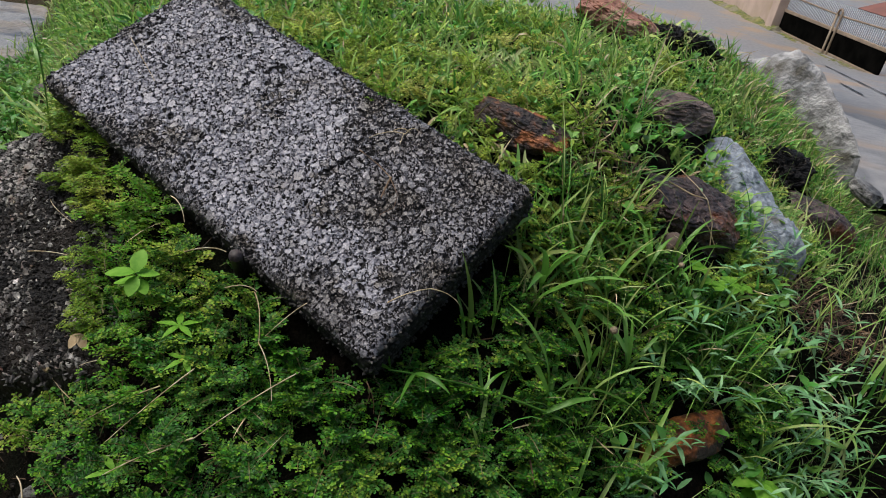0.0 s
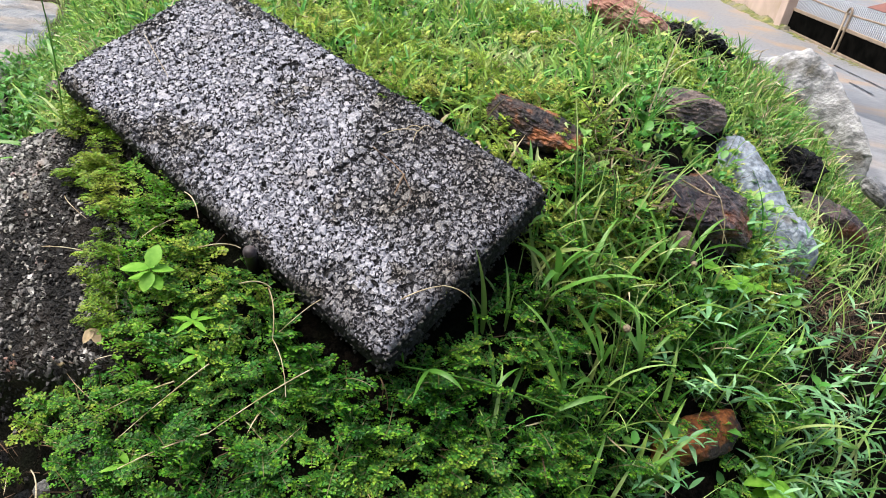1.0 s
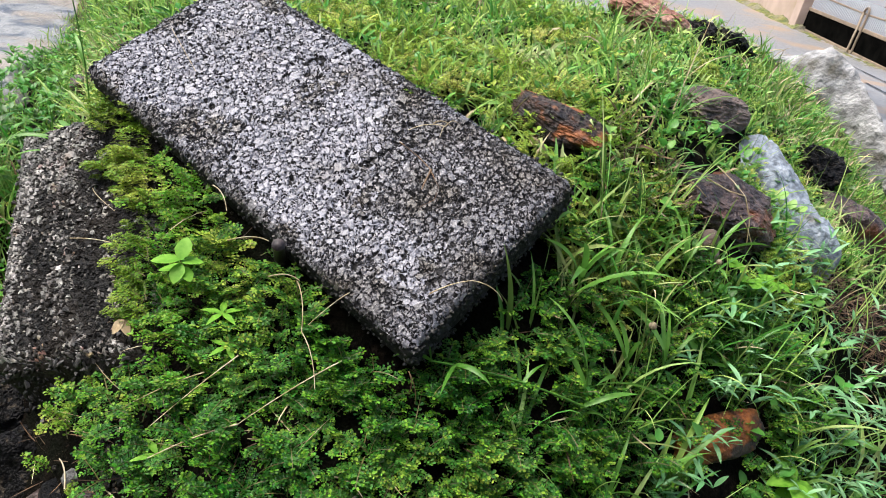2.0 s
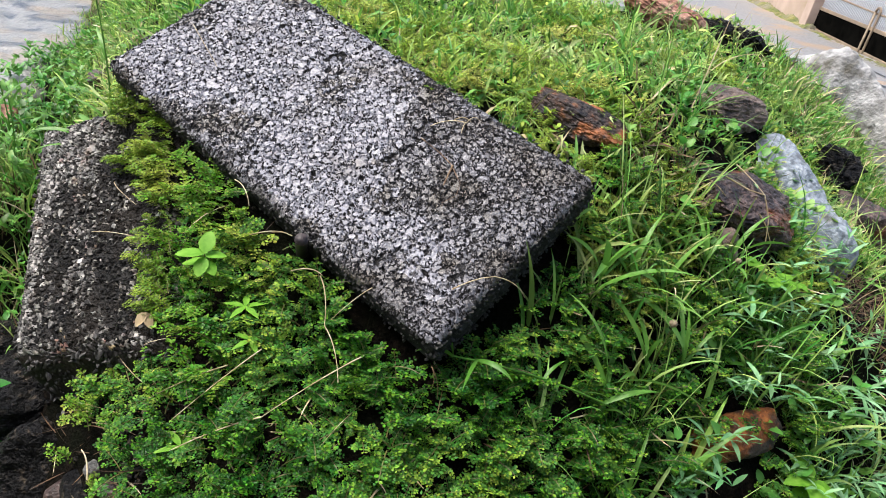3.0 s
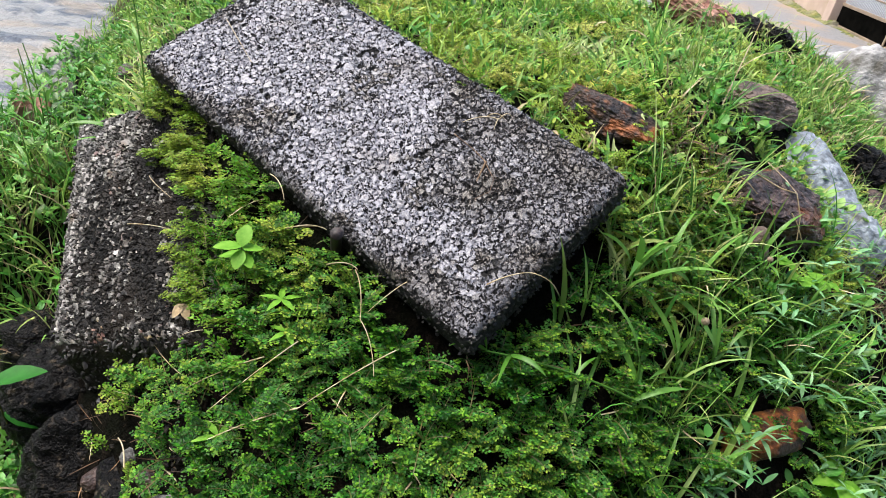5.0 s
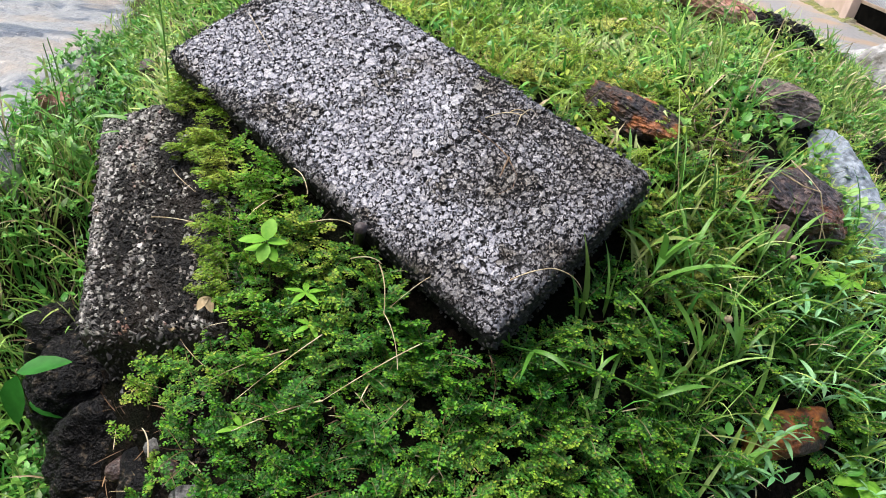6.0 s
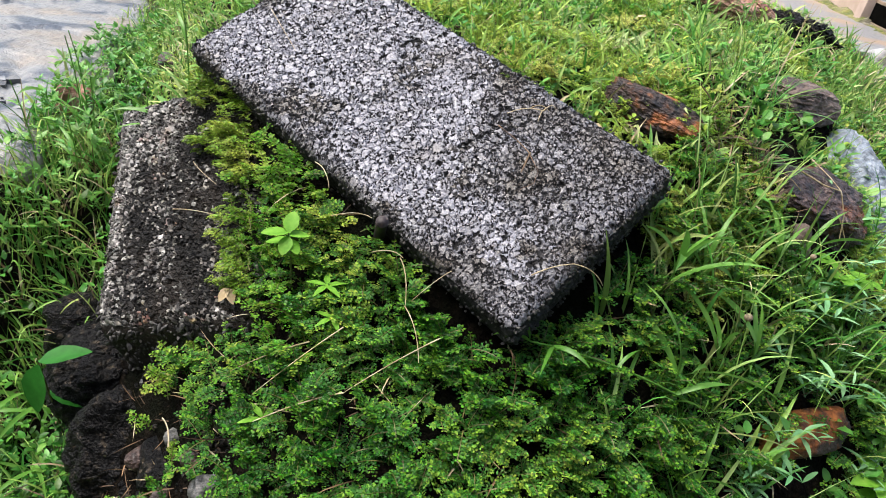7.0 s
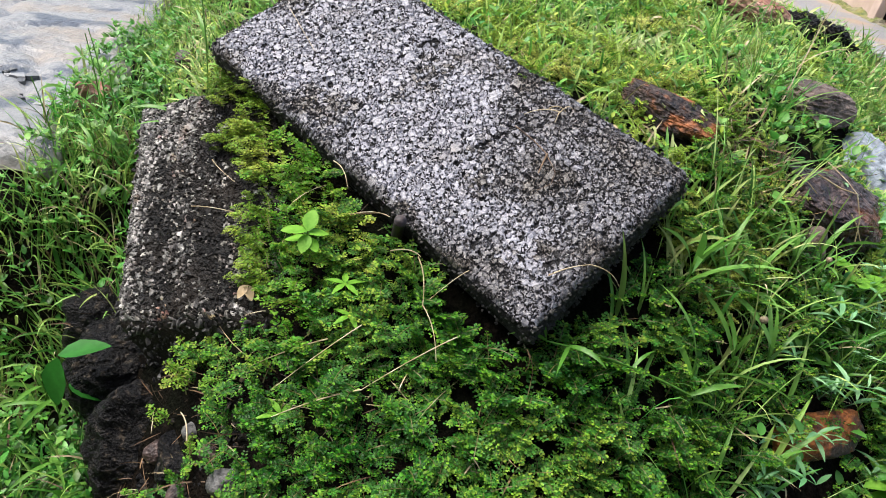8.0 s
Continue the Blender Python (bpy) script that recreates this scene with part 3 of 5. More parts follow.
# ---- rocks ----
def rock(name, at, size, turn, mat, label, seed, category="rock", rough=0.18, facets=9, sub=5, fine=0.09, smooth=True, boxy=0.0, strata=0.0):
    """An angular stone: a ball cut flat by random planes, then weathered."""
    r = random.Random(seed)
    bm = bmesh.new()
    bmesh.ops.create_icosphere(bm, subdivisions=sub, radius=1.0)
    cuts = [(Vector((r.gauss(0, 1), r.gauss(0, 1), r.gauss(0, 1))).normalized(), r.uniform(0.5, 0.8)) for _ in range(facets)]
    if boxy:
        cuts = [(nrm, d + 0.32) for nrm, d in cuts]
    for v in bm.verts:
        if boxy:
            v.co = v.co / (abs(v.co.x) ** boxy + abs(v.co.y) ** boxy + abs(v.co.z) ** boxy) ** (1 / boxy)
        for nrm, d in cuts:
            over = v.co.dot(nrm) - d
            if over > 0:
                v.co -= nrm * over * 0.92
        p = v.co * 1.7 + Vector((seed, 0, 0))
        ridge = 1 - 2 * abs(noise.noise(p * 3.1 + Vector((4, 0, 0))))
        v.co += v.co.normalized() * (rough * noise.noise(p) + fine * noise.noise(p * 4) - fine * 0.9 * max(0, ridge - 0.55) + fine * 0.6 * noise.noise(p * 9) + fine * 0.35 * noise.noise(p * 23))
        if strata:
            v.co += Vector((v.co.x, v.co.y, 0)).normalized() * strata * noise.noise((v.co.x * 1.2 + seed, v.co.y * 1.2, v.co.z * 7))
        v.co = Vector((v.co.x * size[0], v.co.y * size[1], v.co.z * size[2]))
    ob = bm_object(name, bm, mat, smooth=smooth)
    ob.matrix_world = pose(*at, *turn)
    return tagged(ob, label, category)



def ridge_rock(name, crest, front, back, drop, mat, label, seed, rough=0.012, sharp=1.0):
    """A long stone with a worn ridge: crest points (x, y, z) and the reach of its two flanks at each of them."""
    n, m = 96, 84
    u = np.linspace(0, len(crest) - 1, n)
    k = np.arange(len(crest))
    c = np.stack([np.interp(u, k, np.array(crest)[:, j]) for j in range(3)], -1)
    c = np.stack([np.convolve(np.pad(c[:, j], 5, "edge"), np.ones(11) / 11, "valid") for j in range(3)], -1)
    fr, bk = np.interp(u, k, front), np.interp(u, k, back)
    d = np.gradient(c[:, :2], axis=0)
    d /= np.linalg.norm(d, axis=1, keepdims=True)
    side = np.stack([d[:, 1], -d[:, 0]], -1)
    w = np.linspace(-1, 1, m)
    end = np.sqrt(np.clip(1 - np.abs(np.linspace(-1, 1, n)) ** 5, 0.0, 1))
    reach = np.where(w[None] > 0, bk[:, None], fr[:, None]) * end[:, None]
    off = reach * np.sign(w)[None] * -np.abs(w)[None] ** 0.8
    low = np.broadcast_to(drop * np.abs(w)[None] ** (1.0 + 0.9 / sharp), (n, m)) + 0.05 * (1 - end[:, None])
    x, y, z = c[:, :1] - side[:, :1] * off, c[:, 1:2] - side[:, 1:] * off, c[:, 2:3] - low
    v = np.stack([x, y, z], -1).reshape(-1, 3)
    for j, p in enumerate(v):
        q = Vector(p) * 9 + Vector((seed, 0, 0))
        h = noise.noise(q) + 0.5 * noise.noise(q * 2.3) - 0.7 * max(0, 0.25 - abs(noise.noise(q * 1.6 + Vector((5, 5, 0))))) + 0.3 * noise.noise(q * 5) - 0.9 * max(0, 0.18 - abs(noise.noise(q * 3.3 + Vector((2, 0, 8))))) + 0.18 * noise.noise(q * 13)
        s = noise.noise(q * 1.3 + Vector((0, 7, 3)))
        v[j] += rough * np.array([0.6 * s, 0.6 * h, h])
    f = [(i * m + a, i * m + (a + 1) % m, (i + 1) * m + (a + 1) % m, (i + 1) * m + a) for i in range(n - 1) for a in range(m)]
    return tagged(new(name, raw_mesh(name, v, np.array(f), [mat], smooth=True)), label, "rock")


ridge_rock("pale_rock", [(0.535, 1.465, 0.560), (0.560, 1.45, 0.592), (0.592, 1.44, 0.606), (0.636, 1.39, 0.575), (0.681, 1.35, 0.532), (0.726, 1.31, 0.501), (0.781, 1.27, 0.455)], (0.05, 0.06, 0.06, 0.065, 0.065, 0.06, 0.05), (0.12, 0.14, 0.15, 0.14, 0.13, 0.12, 0.09), 0.13, BLUEROCK, "pale blue-grey ridged rock lying in the grass", 21, 0.017, 1.2)
ridge_rock("white_boulder", [(0.855, 2.31, 0.632), (0.960, 2.28, 0.680), (1.044, 2.25, 0.712), (1.11, 2.20, 0.661), (1.155, 2.12, 0.604), (1.186, 2.03, 0.545), (1.228, 1.95, 0.475)], (0.03, 0.04, 0.04, 0.04, 0.04, 0.035, 0.03), (0.07, 0.11, 0.12, 0.10, 0.08, 0.06, 0.04), 0.20, WHITEROCK, "white broken concrete lump ridged at the road edge", 28, 0.020, 1.6)
rock("dark_rock", (0.442, 1.155, 0.535), (0.112, 0.085, 0.052), (20, 14, 20), DARKROCK, "dark brown wet rock with rusty faces", 22, sub=6, rough=0.10, fine=0.06, facets=10, smooth=False, boxy=4.0, strata=0.06)
rock("brown_rock", (0.455, 1.42, 0.640), (0.115, 0.060, 0.042), (12, 6, 44), BROWNROCK, "flat layered brown rock in the grass", 23, sub=6, rough=0.10, fine=0.06, smooth=False, boxy=3.5, strata=0.045)
rock("black_rock", (0.880, 1.72, 0.455), (0.085, 0.08, 0.070), (0, 0, 10), BLACKSTONE, "black pitted rock in grass shade", 24, fine=0.14, smooth=False)
rock("brown_boulder", (0.972, 1.62, 0.365), (0.11, 0.07, 0.06), (0, 26, -10), DARKROCK, "brown wet rock half sunk in grass", 25, boxy=3.0, rough=0.1, fine=0.06)
rock("rusty_rock", (0.098, 1.055, 0.664), (0.082, 0.042, 0.030), (16, 16, -14), LATERITE, "rust-orange and black laterite piece beside the slab", 26, sub=6, rough=0.08, fine=0.07, smooth=False, boxy=4.5, strata=0.03)
rock("orange_brick", (0.436, 0.802, 0.279), (0.098, 0.036, 0.027), (34, 4, 31), BRICK, "broken orange brick under grass", 27, "brick", rough=0.06, fine=0.05, boxy=5.0)
rock("brown_stone", (0.395, 1.02, 0.50), (0.03, 0.03, 0.04), (0, 0, 40), BROWNROCK, "small brown stone among grass blades", 33, sub=3)
rock("brown_pebble", (0.555, 0.99, 0.335), (0.035, 0.03, 0.03), (0, 0, 10), DARKROCK, "small dark brown stone under grass", 34, sub=3)
rock("side_stone", (0.98, 1.22, 0.22), (0.05, 0.04, 0.035), (0, 0, 10), GREYSTONE, "grey stone half hidden by leaves", 35, sub=3)



rock("red_rock", (0.335, 1.86, 0.765), (0.085, 0.055, 0.040), (8, 18, -20), REDROCK, "flat red laterite slab at the road edge", 30, rough=0.1, fine=0.07, smooth=False, boxy=3.5, strata=0.05)
rock("red_rock", (0.435, 1.885, 0.735), (0.055, 0.04, 0.036), (5, 24, 20), REDROCK, "broken red laterite piece at the road edge", 36, rough=0.1, fine=0.07, smooth=False, boxy=3.0, strata=0.1)
rock("kerb_piece", (0.80, 2.10, 0.625), (0.10, 0.03, 0.045), (0, 14, 30), WHITEROCK, "pale broken concrete edge of the road", 46, "concrete", rough=0.06, fine=0.05, boxy=4.0)
rock("grey_slab", (1.215, 1.86, 0.395), (0.055, 0.05, 0.022), (0, 26, -30), GREYSTONE, "flat pale grey stone in the grass", 47, rough=0.08, fine=0.05, boxy=3.5)
# Black lumps stand in for the shaded gap under the road's edge.
rock("shade_lump", (0.515, 1.88, 0.722), (0.065, 0.05, 0.045), (0, 12, 0), BLACKSTONE, "black lump in place of shade at the road edge", 37, fine=0.14, smooth=False)
rock("edge_shade_lump", (0.625, 1.93, 0.702), (0.085, 0.05, 0.042), (0, 14, 10), BLACKSTONE, "black lump in place of shade under the road edge", 43, fine=0.14, smooth=False)
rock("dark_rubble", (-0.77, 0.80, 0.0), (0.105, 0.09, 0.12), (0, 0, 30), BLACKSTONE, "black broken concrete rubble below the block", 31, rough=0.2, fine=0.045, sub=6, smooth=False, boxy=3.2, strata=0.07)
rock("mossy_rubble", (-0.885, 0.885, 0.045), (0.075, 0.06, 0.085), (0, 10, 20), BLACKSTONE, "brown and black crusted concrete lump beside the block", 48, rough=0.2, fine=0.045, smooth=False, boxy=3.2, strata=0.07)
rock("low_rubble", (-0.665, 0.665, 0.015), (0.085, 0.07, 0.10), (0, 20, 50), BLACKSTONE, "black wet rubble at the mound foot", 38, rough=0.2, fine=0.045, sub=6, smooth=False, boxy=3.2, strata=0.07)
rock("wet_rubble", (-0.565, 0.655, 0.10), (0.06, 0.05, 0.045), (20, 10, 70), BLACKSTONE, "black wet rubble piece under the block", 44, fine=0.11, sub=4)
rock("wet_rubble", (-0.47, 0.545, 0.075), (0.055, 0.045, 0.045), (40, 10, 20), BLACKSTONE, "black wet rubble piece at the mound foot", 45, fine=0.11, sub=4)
rock("grey_stone", (-0.428, 0.512, 0.178), (0.026, 0.019, 0.018), (24, 10, 30), GREYSTONE, "small light grey stone in the soil", 32, sub=4, rough=0.08, fine=0.05, boxy=3.5)
rock("pale_chip", (-0.524, 0.594, 0.156), (0.016, 0.013, 0.012), (10, 40, 30), GREYSTONE, "small pale stone under creeping plants", 39, sub=3, boxy=3.0)
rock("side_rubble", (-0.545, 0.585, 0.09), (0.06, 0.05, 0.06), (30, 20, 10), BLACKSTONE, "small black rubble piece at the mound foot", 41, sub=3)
for at_, size_, seed_ in (((-0.512, 0.532, 0.098), 0.024, 51), ((-0.553, 0.566, 0.088), 0.028, 52), ((-0.476, 0.557, 0.172), 0.020, 53), ((-0.395, 0.492, 0.195), 0.016, 54), ((-0.585, 0.602, 0.085), 0.030, 55)):
    rock("foot_stone", at_, (size_, size_ * 0.75, size_ * 0.6), (20, 10 * (seed_ % 5), 37 * seed_), DARKROCK if seed_ % 2 else BLACKSTONE, "small wet stone in the litter at the mound foot", seed_, "stone", sub=3, rough=0.1, fine=0.06, boxy=3.0)
rock("red_chip", (-1.19, 1.335, 0.33), (0.045, 0.035, 0.04), (0, 0, 30), REDROCK, "small red stone beside the paving", 40, sub=4, boxy=3.0)

# ---- gate and wall over the road ----
H = 2.0
GX, GY0, GY1 = 7.75, 13.2, 18.3
zg = lambda y: 1 - H + 0.0 * y
gate = new("metal_gate")
gate.location = (GX, GY0, 1 - H)
tagged(gate, "low metal gate with black panel and pale bars", "gate")
L = GY1 - GY0
bm = bmesh.new()
box(bm, 0, L / 2, 0.27, 0.04, L, 0.46)
part("panel", bm, PANEL, gate, "black sheet panel")
bm = bmesh.new()
for zz in (0.02, 0.52):
    box(bm, 0, L / 2, zz, 0.07, L, 0.075, 0.012)
part("frame", bm, TANMETAL, gate)
bm = bmesh.new()
box(bm, 0, 0, 0.5, 0.022, 0.022, 0.5)
bar = part("bar", bm, PALEBAR, gate)
for k in range(1, 66):
    b2 = bar.copy()
    scene.collection.objects.link(b2)
    b2.location = (0, k * L / 66, 0.0)
for o in [bar] + [c for c in gate.children if c.name.startswith("bar.")]:
    o.location.z = 0.30
hoop = [(-0.05, L * 0.42, -0.02), (-0.05, L * 0.42, 0.85)] + [(-0.05, L * 0.44 - 0.02 * L * math.cos(a), 0.85 + 0.10 * math.sin(a)) for a in np.linspace(0, math.pi, 9)] + [(-0.05, L * 0.46, 0.85), (-0.05, L * 0.46, -0.02)]
tv, tf = tube(hoop, 0.026, 8)
post = new("post", raw_mesh("post", tv, tf, [TANMETAL], smooth=True))
post.parent = gate
tagged(post, "hooped tan tube post")
u_ = np.linspace(0, 1, 24)
tv, tf = tube(np.stack([0 * u_, u_ * L, 0.82 + 0.10 * np.abs(u_ - 0.44)], -1), 0.022, 6)
rail = new("top_rail", raw_mesh("top_rail", tv, tf, [TANMETAL], smooth=True))
rail.parent = gate

wall = new("garden_wall")
wall.location = (GX, GY1, 1 - H)
tagged(wall, "peach rendered garden wall with mossy foot", "wall", kind="structure")
bm = bmesh.new()
box(bm, 0.15, 4.0, 1.0, 0.3, 8.0, 2.6, 0.02)
part("render_face", bm, WALL, wall)
bm = bmesh.new()
box(bm, -0.02, 0.2, 1.0, 0.42, 0.42, 2.6, 0.02)
part("pier", bm, WALL, wall)
bm = bmesh.new()
bmesh.ops.create_grid(bm, x_segments=8, y_segments=240, size=0.5, matrix=Matrix.Translation((-0.26, 1.5, 0.0)) @ Matrix.Diagonal((0.62, 12.0, 1, 1)))
for v in bm.verts:
    v.co.z += -0.03 + max(0.0, 0.15 - abs(v.co.x + 0.12) * 0.45) * max(0.0, 0.75 + 0.9 * noise.noise((v.co.x * 3, v.co.y * 1.1, 2))) * (1 if v.co.y > -0.2 else 0.35) + 0.04 * noise.noise((v.co.x * 14, v.co.y * 14, 4))
verge = bm_object("verge", bm, MOSSVERGE)
verge.location = (GX, GY1, 1 - H)
tagged(verge, "mossy yellow-green strip at the wall foot", "verge", kind="structure")

# Unseen wall, added behind the camera to cut sky light and deepen contrast.
back = new("unseen_sky_block")
back.location = (0, -2.4, -0.3)
tagged(back, "plain grey wall added unseen behind the camera to block sky", "wall", kind="structure")
bm = bmesh.new()
box(bm, 0, -0.15, 2.0, 14.0, 0.3, 4.6, 0.02)
part("render_face", bm, GREYWALL, back)

house = new("house")
house.location = (GX + 3.0, GY0 + 2.0, 1 - H)
tagged(house, "low house with a red-brown roof behind the gate", "house")
bm = bmesh.new()
box(bm, 2.5, 0, 1.0, 4.0, 9.0, 2.4, 0.02)
part("wall", bm, WALL, house)
bm = bmesh.new()
bmesh.ops.create_cube(bm, size=1.0, matrix=Matrix.Translation((1.4, -1.0, 1.55)) @ Matrix.Rotation(radians(-22), 4, "Y") @ Matrix.Diagonal((4.4, 10.5, 0.12, 1)))
part("roof", bm, ROOFRED, house)

# ---- plants ----
def slab_ab(x, y):
    """Place in the slab's own plan: across from its front edge, along its length."""
    det = SU.x * SV.y - SV.x * SU.y
    dx, dy = x - S0.x, y - S0.y
    b = (SU.x * dy - SU.y * dx) / det
    return (dx * SV.y - dy * SV.x) / det - SHEAR * b, b


def block_ab(x, y):
    det = BU.x * BV.y - BV.x * BU.y
    dx, dy = x - B0.x, y - B0.y
    a = (dx * BV.y - dy * BV.x) / det
    return a, (BU.x * dy - BU.y * dx) / det + SKEW * a


ROCKS = [(-0.43, 0.512, 0.035), (-0.425, 0.49, 0.035), (-0.525, 0.594, 0.028), (0.86, 1.66, 0.09), (0.82, 1.60, 0.06), (0.95, 1.56, 0.08), (0.42, 1.34, 0.04), (0.50, 1.44, 0.05), (0.52, 1.82, 0.06), (0.62, 1.88, 0.06), (0.35, 1.78, 0.08), (0.70, 1.37, 0.07), (0.61, 1.43, 0.07), (0.66, 1.32, 0.05), (0.76, 1.31, 0.05), (0.43, 1.12, 0.12), (0.41, 1.05, 0.07), (0.455, 1.38, 0.11), (0.90, 1.74, 0.06), (0.97, 1.63, 0.06), (0.105, 1.03, 0.05),
         (1.02, 2.22, 0.05), (1.12, 2.10, 0.04), (0.29, 1.76, 0.09), (0.45, 1.86, 0.07), (-0.77, 0.765, 0.11), (-0.635, 0.635, 0.08), (-0.90, 0.76, 0.07), (-0.89, 0.69, 0.05), (0.45, 0.79, 0.055), (0.50, 0.80, 0.035), (0.43, 0.735, 0.045), (0.40, 0.69, 0.04)]


def free(x, y, margin=0.0):
    """True where nothing lies on the ground."""
    a, b = slab_ab(x, y)
    ok = ~((a > -margin) & (a < SW + margin) & (b > -margin) & (b < SL_ + margin))
    a, b = block_ab(x, y)
    ok &= ~((a > -margin) & (a < BW + margin - 0.008) & (b > -margin) & (b < BL + margin))
    for rx_, ry_, rr in ROCKS:
        ok &= (x - rx_) ** 2 + (y - ry_) ** 2 > (rr * 0.85) ** 2
    ok &= ~((x < -1.14 - 0.42 * (y - 1.0)) & (y > 1.0))
    return ok


def lush(x, y):
    """True off the bare brown patch on the slope."""
    d = np.hypot((x - 0.82) / 0.20, (y - 1.20) / 0.12)
    wob = np.array([noise.noise((a * 14, b * 14, 3)) for a, b in zip(x, y)])
    return (d + 0.6 * wob > 0.82) | (wob > 0.25)


def creeping(x, y):
    """Share of creeping plants, 0 to 1, over the ground."""
    a, b = slab_ab(x, y)
    left = (a < 0.01) & (a > -0.40 + 0.30 * np.clip(b / 0.8, 0, 1)) & (b > -0.6) & (b < 0.86)
    front = (b < 0.01) & (a < 0.13) & (a > -0.5)
    w = np.where(left | front, 1.0, 0.0)
    w = np.maximum(w, np.where((a > SW) & (a < SW + 0.05) & (b > 0.1) & (b < 0.5), 0.55, 0))
    w = np.maximum(w, np.where((b < 0.02) & (a >= 0.13) & (a < 0.30) & (b > -0.30), 0.9, 0))
    w = np.where((x > -0.66) & (x < -0.36) & (y > 0.42) & (y < 0.70), np.maximum(w, 0.7), w)
    w = np.maximum(w, np.where((a >= 0.10) & (b < 0.10) & (x > 0.12) & (x < 0.62) & (y < 0.98), 0.5, 0))
    w = np.where((x < -0.41) & (y < 0.63), np.minimum(w, 0.45), w)
    return np.where((x < -0.66) & (y < 0.66), 0, np.where((x < -0.47) & (y < 0.635), 0.22 * (x > -0.60), w))


def sprinkle(count, x0, x1, y0, y1, seed, test):
    r = np.random.default_rng(seed)
    x, y = r.uniform(x0, x1, count), r.uniform(y0, y1, count)
    k = test(x, y)
    return x[k], y[k], r


def blades(x, y, z, length, width, azimuth, lean, bend, seed, fold=0.25, stations=6):
    """Arched folded strips from the ground: arrays of one value for each blade."""
    m = len(x)
    r = np.random.default_rng(seed)
    u = np.linspace(0, 1, stations)
    ang = lean[:, None] + bend[:, None] * u[None] ** 1.3
    du = np.diff(u, prepend=0)
    hor = np.cumsum(np.sin(ang) * du[None], 1) * length[:, None]
    ver = np.cumsum(np.cos(ang) * du[None], 1) * length[:, None]
    side_bend = r.normal(0, 0.12, m)[:, None] * u[None] ** 2 * length[:, None]
    ca, sa = np.cos(azimuth)[:, None], np.sin(azimuth)[:, None]
    cx = x[:, None] + hor * ca - side_bend * sa
    cy = y[:, None] + hor * sa + side_bend * ca
    cz = z[:, None] + ver
    prof = np.interp(u, [0, 0.15, 0.45, 0.8, 1.0], [0.55, 0.9, 1.0, 0.6, 0.03])
    tw = r.normal(0, 0.5, m)[:, None] + r.normal(0, 0.5, m)[:, None] * u[None]
    hw = 0.5 * width[:, None] * prof[None]
    sx, sy = -sa * np.cos(tw), ca * np.cos(tw)
    sz = np.sin(tw)
    nx_, ny_, nz_ = -np.cos(ang) * ca, -np.cos(ang) * sa, np.sin(ang)
    lift = fold * hw
    left = np.stack([cx - sx * hw + nx_ * lift, cy - sy * hw + ny_ * lift, cz - sz * hw + nz_ * lift], -1)
    mid = np.stack([cx, cy, cz], -1)
    right = np.stack([cx + sx * hw + nx_ * lift, cy + sy * hw + ny_ * lift, cz + sz * hw + nz_ * lift], -1)
    v = np.stack([left, mid, right], 2).reshape(-1, 3)
    k = np.arange(stations - 1)[:, None] * 3 + np.arange(2)[None]
    q = np.stack([k, k + 1, k + 4, k + 3], -1).reshape(-1, 4)
    f = (q[None] + (np.arange(m) * stations * 3)[:, None, None]).reshape(-1, 4)
    return v, f


def leaf_shape(width=0.6, droop=0.15, fold=0.12, point=0.0):
    """A leaf of length 1 along +y, as quads: two halves beside the midrib."""
    ys_ = np.array([0.0, 0.18, 0.42, 0.7, 0.9, 1.0])
    hw = np.array([0.02, 0.34, 0.5, 0.42 - 0.12 * point, 0.22 - 0.12 * point, 0.01]) * width
    zc = -droop * ys_ ** 2
    left = np.stack([-hw, ys_, zc + fold * hw], -1)
    mid = np.stack([0 * ys_, ys_, zc], -1)
    right = np.stack([hw, ys_, zc + fold * hw], -1)
    v = np.stack([left, mid, right], 1).reshape(-1, 3)
    k = np.arange(5)[:, None] * 3 + np.arange(2)[None]
    return v, np.stack([k, k + 1, k + 4, k + 3], -1).reshape(-1, 4)


def small_leaf():
    """A tiny spoon-shaped leaf of two faces."""
    v = np.array([(0, 0, 0), (0.31, 0.52, 0.04), (0.19, 0.93, 0.0), (0, 0.96, -0.09), (-0.19, 0.93, 0.0), (-0.31, 0.52, 0.04)])
    return v, np.array([(0, 1, 2, 3), (0, 3, 4, 5)])



